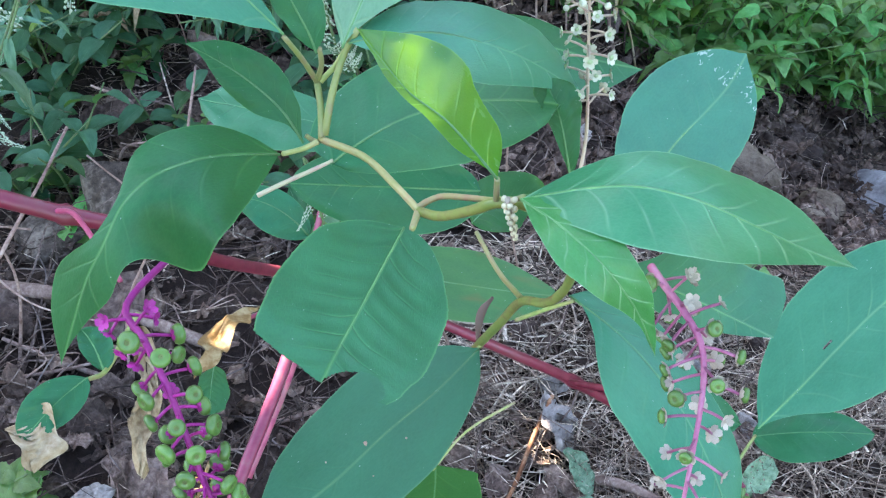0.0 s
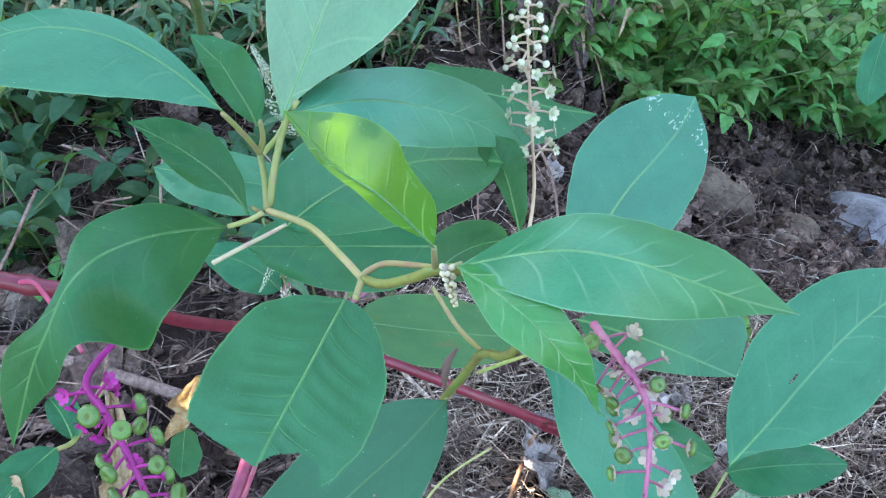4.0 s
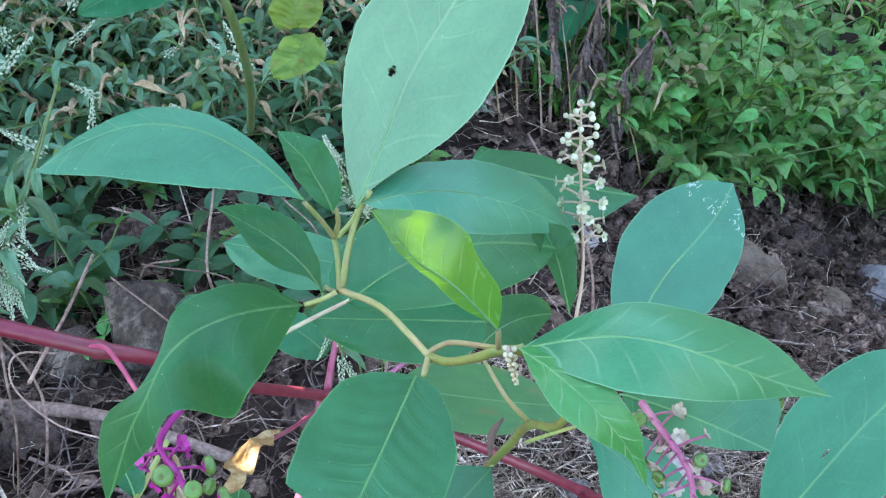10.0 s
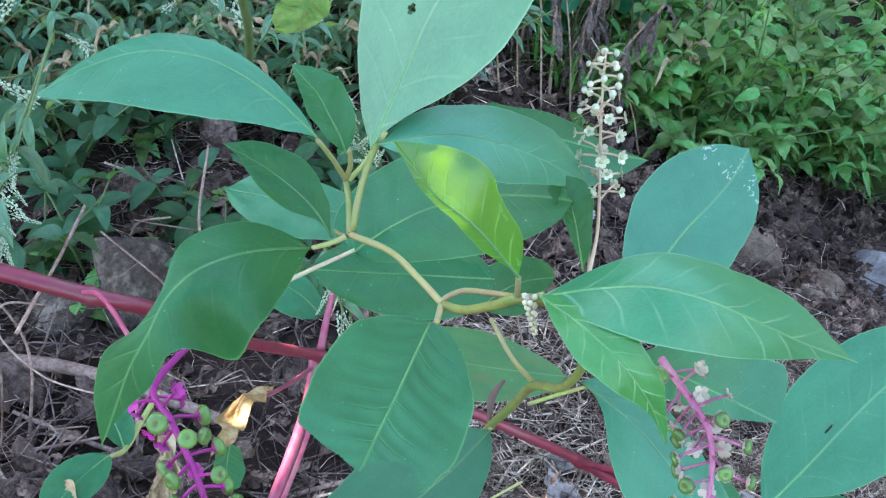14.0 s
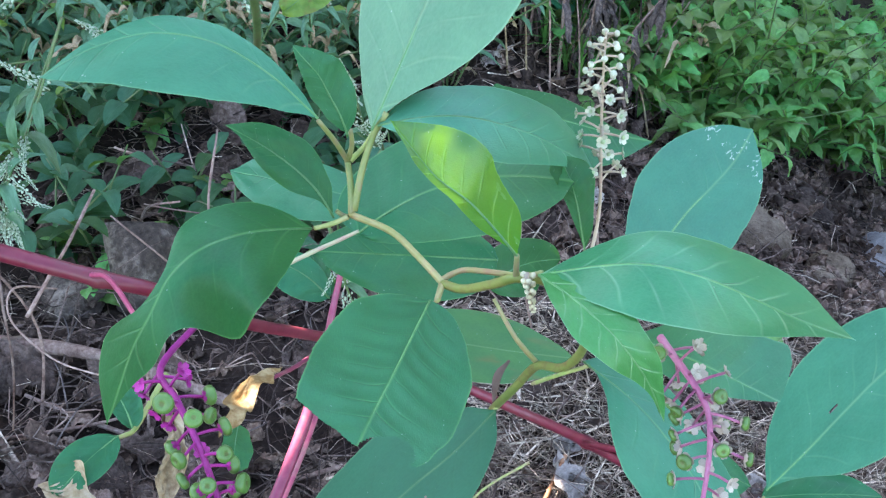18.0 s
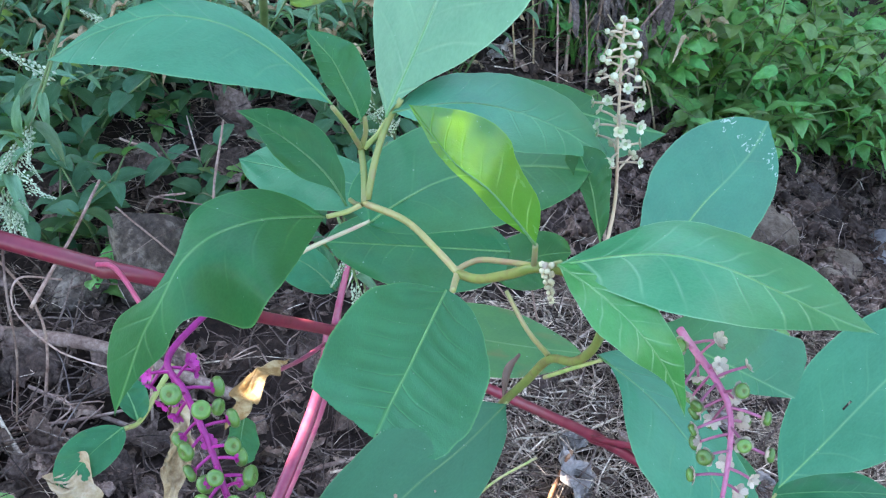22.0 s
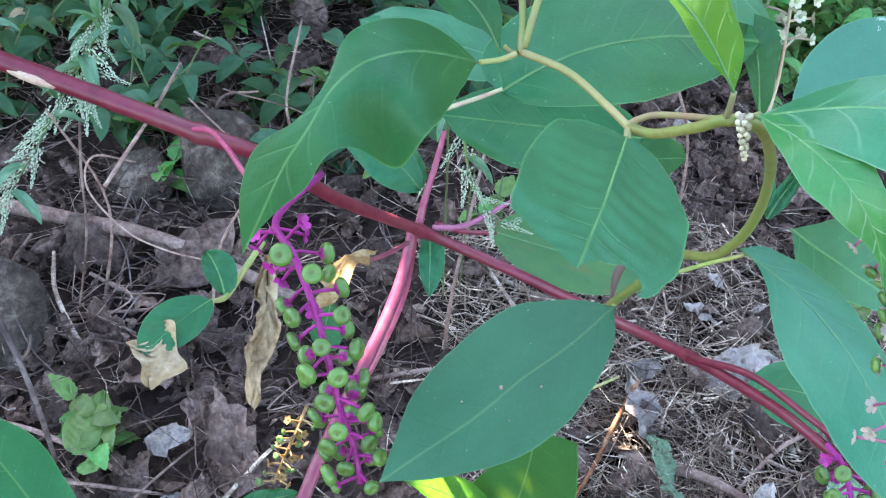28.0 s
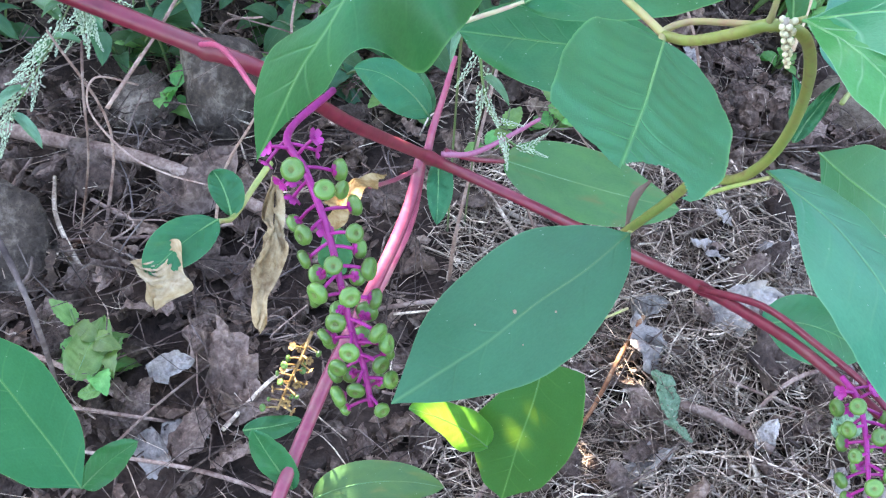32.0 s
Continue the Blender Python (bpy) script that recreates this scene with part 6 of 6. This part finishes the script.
stone(resting(0.20, -0.02, 0.0), (0.03, 0.03, 0.02), 7.7, "brown clod of earth", SOIL)
stone(resting(0.42, 0.50, 0.0), (0.07, 0.05, 0.05), 9.4, "brown clod of earth", SOIL)


def stick(pts, r, label, mat=None, seed=0):
    return tagged(new("stick", tube("stick", pts, taper(r, r * 0.7), mat or TWIG, 8, 6, 0.2, seed)), label, "stick", "sticks")


stick([resting(-0.62, 0.09, 0.03), resting(-0.50, 0.06, 0.035), resting(-0.36, 0.03, 0.03), resting(-0.22, -0.02, 0.015)], 0.009, "grey bare stick lying across the litter", TWIG)
stick([resting(0.155, -0.205, 0.02), resting(0.19, -0.228, 0.026), resting(0.235, -0.262, 0.022)], 0.0055, "thick grey stick lying in the straw", TWIG, 7)
stick([resting(0.128, -0.120, 0.03), resting(0.106, -0.165, 0.035), resting(0.078, -0.226, 0.03), resting(0.045, -0.272, 0.03), resting(0.0, -0.31, 0.02)], 0.0024, "reddish-brown dry stalk catching the sun", RUST, 8)
for k in range(40):
    x, y = rnd.uniform(-0.7, 0.5), rnd.uniform(-0.4, 0.8)
    w, ln = rnd.uniform(0, 3.14), rnd.uniform(0.08, 0.26)
    d = Vector((math.cos(w), math.sin(w), 0)) * ln / 2
    a, c = Vector((x, y, 0)) - d, Vector((x, y, 0)) + d
    stick([resting(a.x, a.y, 0.006), resting(x + rnd.uniform(-0.015, 0.015), y, rnd.uniform(0.012, 0.035)), resting(c.x, c.y, rnd.uniform(0.005, 0.03))], rnd.uniform(0.0012, 0.0032), "thin dry twig lying on the litter", rnd.choice((TWIG, STRAW)), k)
for k in range(26):
    x, y = rnd.uniform(-0.7, 0.35), rnd.uniform(-0.1, 1.0)
    h = rnd.uniform(0.08, 0.3)
    ob = stick([resting(x, y, -0.01), resting(x, y, h * 0.5) + Vector((rnd.uniform(-0.03, 0.03), rnd.uniform(-0.03, 0.03), 0)), resting(x, y, h) + Vector((rnd.uniform(-0.08, 0.08), rnd.uniform(-0.08, 0.08), 0))], rnd.uniform(0.001, 0.0022), "dry dead stalk standing in the ground", TWIG, 60 + k)


for pts, r, label, mat in ((DARK_STALK, 0.0028, "dark brown dead stalk leaning over the stones", DARK_DEAD), (DARK_TWIG, 0.0014, "short dark twig", DARK_DEAD), (DARK_TWIG_B, 0.0014, "short dark twig", DARK_DEAD),
                          (BENT_TWIG, 0.0018, "pale broken twig under the red stem", TWIG), (TALL_TWIG, 0.0012, "thin upright dry stalk", TWIG), (LOOP_TWIG, 0.0010, "thin looping dry vine", TWIG)):
    stick(pts, r, label if len(label.split()) > 3 else "short dark twig of the dead stalk", mat, 90)


# ---- an unseen tree, added so that its crown shades the place ----
shade = thing("shade_tree", (2.6, 3.2, ground_z(2.6, 3.2)), "unseen tree added to keep the sun off the bank", "tree")
put("trunk", tube("trunk", [(2.6, 3.2, -0.2), (2.4, 3.2, 1.4), (1.5, 3.1, 2.9), (0.3, 2.9, 3.6)], taper(0.13, 0.05), TWIG, 12, 6, 0.08), shade)
ax = SUN_TO.orthogonal().normalized()
ay = SUN_TO.cross(ax)
mid = Vector((0.1, 0.35, 0.1)) + SUN_TO * 4.2
fork = Vector((0.3, 2.9, 3.6))
for k in range(8):
    e = mid + (ax * math.cos(k * 0.8) + ay * math.sin(k * 0.8)) * (1.0 + 0.4 * (k % 2))
    put("limb", tube("limb", [fork, fork.lerp(e, 0.5) + SUN_TO * 0.18, e], taper(0.03, 0.008), TWIG, 6, 5, 0.1, k), shade)
# A limb added to carry the near leaf screens.
low_end = Vector(SPOT_GOLD) + SUN_TO * 1.0
put("limb", tube("limb", [mid, mid.lerp(low_end, 0.5) + Vector((0.15, 0.1, 0.15)), low_end], taper(0.020, 0.004), TWIG, 6, 5), shade)
rnd = random.Random(77)
kv, kf = [], []
# Openings left along the sun's way to each spot that it should light.
GAPS = [(SPOT_LEAF, 0.0022), (SPOT_GOLD, 0.007), (SPOT_STEM, 0.006), (SPOT_STEM_B, 0.004), (SPOT_STEM_C, 0.005), (SPOT_BACKLIT, 0.014), (SPOT_BACKLIT_B, 0.002), (SPOT_BACKLIT_C, 0.004), (SPOT_TWIG, 0.006), (SPOT_TWIG_B, 0.006), (SPOT_CLUSTER, 0.014)]
for layer in range(5):
    for i in range(-27, 28):
        for j in range(-27, 28):
            u, v = (i + rnd.uniform(-0.5, 0.5)) * 0.065, (j + rnd.uniform(-0.5, 0.5)) * 0.065
            reach = 1.72 + 0.45 * noise.noise(Vector((math.atan2(v, u) * 1.6, 4.0, 0)))
            if u * u + v * v > reach ** 2:
                continue
            dome = 0.55 - 0.22 * (u * u + v * v) + 0.35 * noise.noise(Vector((u * 2.2, v * 2.2, 1.0)))
            c = mid + ax * u + ay * v + SUN_TO * (dome * rnd.uniform(-0.3, 1.0))
            ln, wd = rnd.uniform(0.10, 0.14), rnd.uniform(0.04, 0.055)
            w = rnd.uniform(0, 6.28)
            a = (ax * math.cos(w) + ay * math.sin(w) + SUN_TO * rnd.uniform(-0.35, 0.35)).normalized()
            b = SUN_TO.cross(a).normalized()
            if any((c - Vector(p) - SUN_TO * (c - Vector(p)).dot(SUN_TO)).length < 0.13 for p, r in GAPS):
                continue
            q = len(kv)
            kv += [c - a * (ln / 2), c - b * wd, c + a * (ln / 2), c + b * wd, c + SUN_TO * 0.012]
            kf += [(q, q + 1, q + 4), (q + 1, q + 2, q + 4), (q + 2, q + 3, q + 4), (q + 3, q, q + 4)]
# Small leaf screens added close by, to give the sun patches firmer edges.
for p, r in GAPS:
    axis = Vector(p) + SUN_TO * 0.95
    for k in range(2000):
        u, w = rnd.uniform(0, 0.15 ** 2) ** 0.5, rnd.uniform(0, 6.28)
        c = axis + (ax * math.cos(w) + ay * math.sin(w)) * u + SUN_TO * rnd.uniform(-0.06, 0.06)
        if any((c - Vector(o) - SUN_TO * (c - Vector(o)).dot(SUN_TO)).length < e + 0.010 for o, e in GAPS):
            continue
        t = rnd.uniform(0, 6.28)
        a = (ax * math.cos(t) + ay * math.sin(t)).normalized()
        b = SUN_TO.cross(a)
        q = len(kv)
        far = min((c - Vector(o) - SUN_TO * (c - Vector(o)).dot(SUN_TO)).length - e for o, e in GAPS)
        big = 1.0 if far < 0.04 else 2.8
        kv += [c - a * 0.012 * big, c - b * 0.008 * big, c + a * 0.012 * big, c + b * 0.008 * big]
        kf += [(q, q + 1, q + 2, q + 3)]
put("crown", mesh_of("crown", kv, kf, CANOPY), shade, "unseen leaf screen with openings for the sun patches")
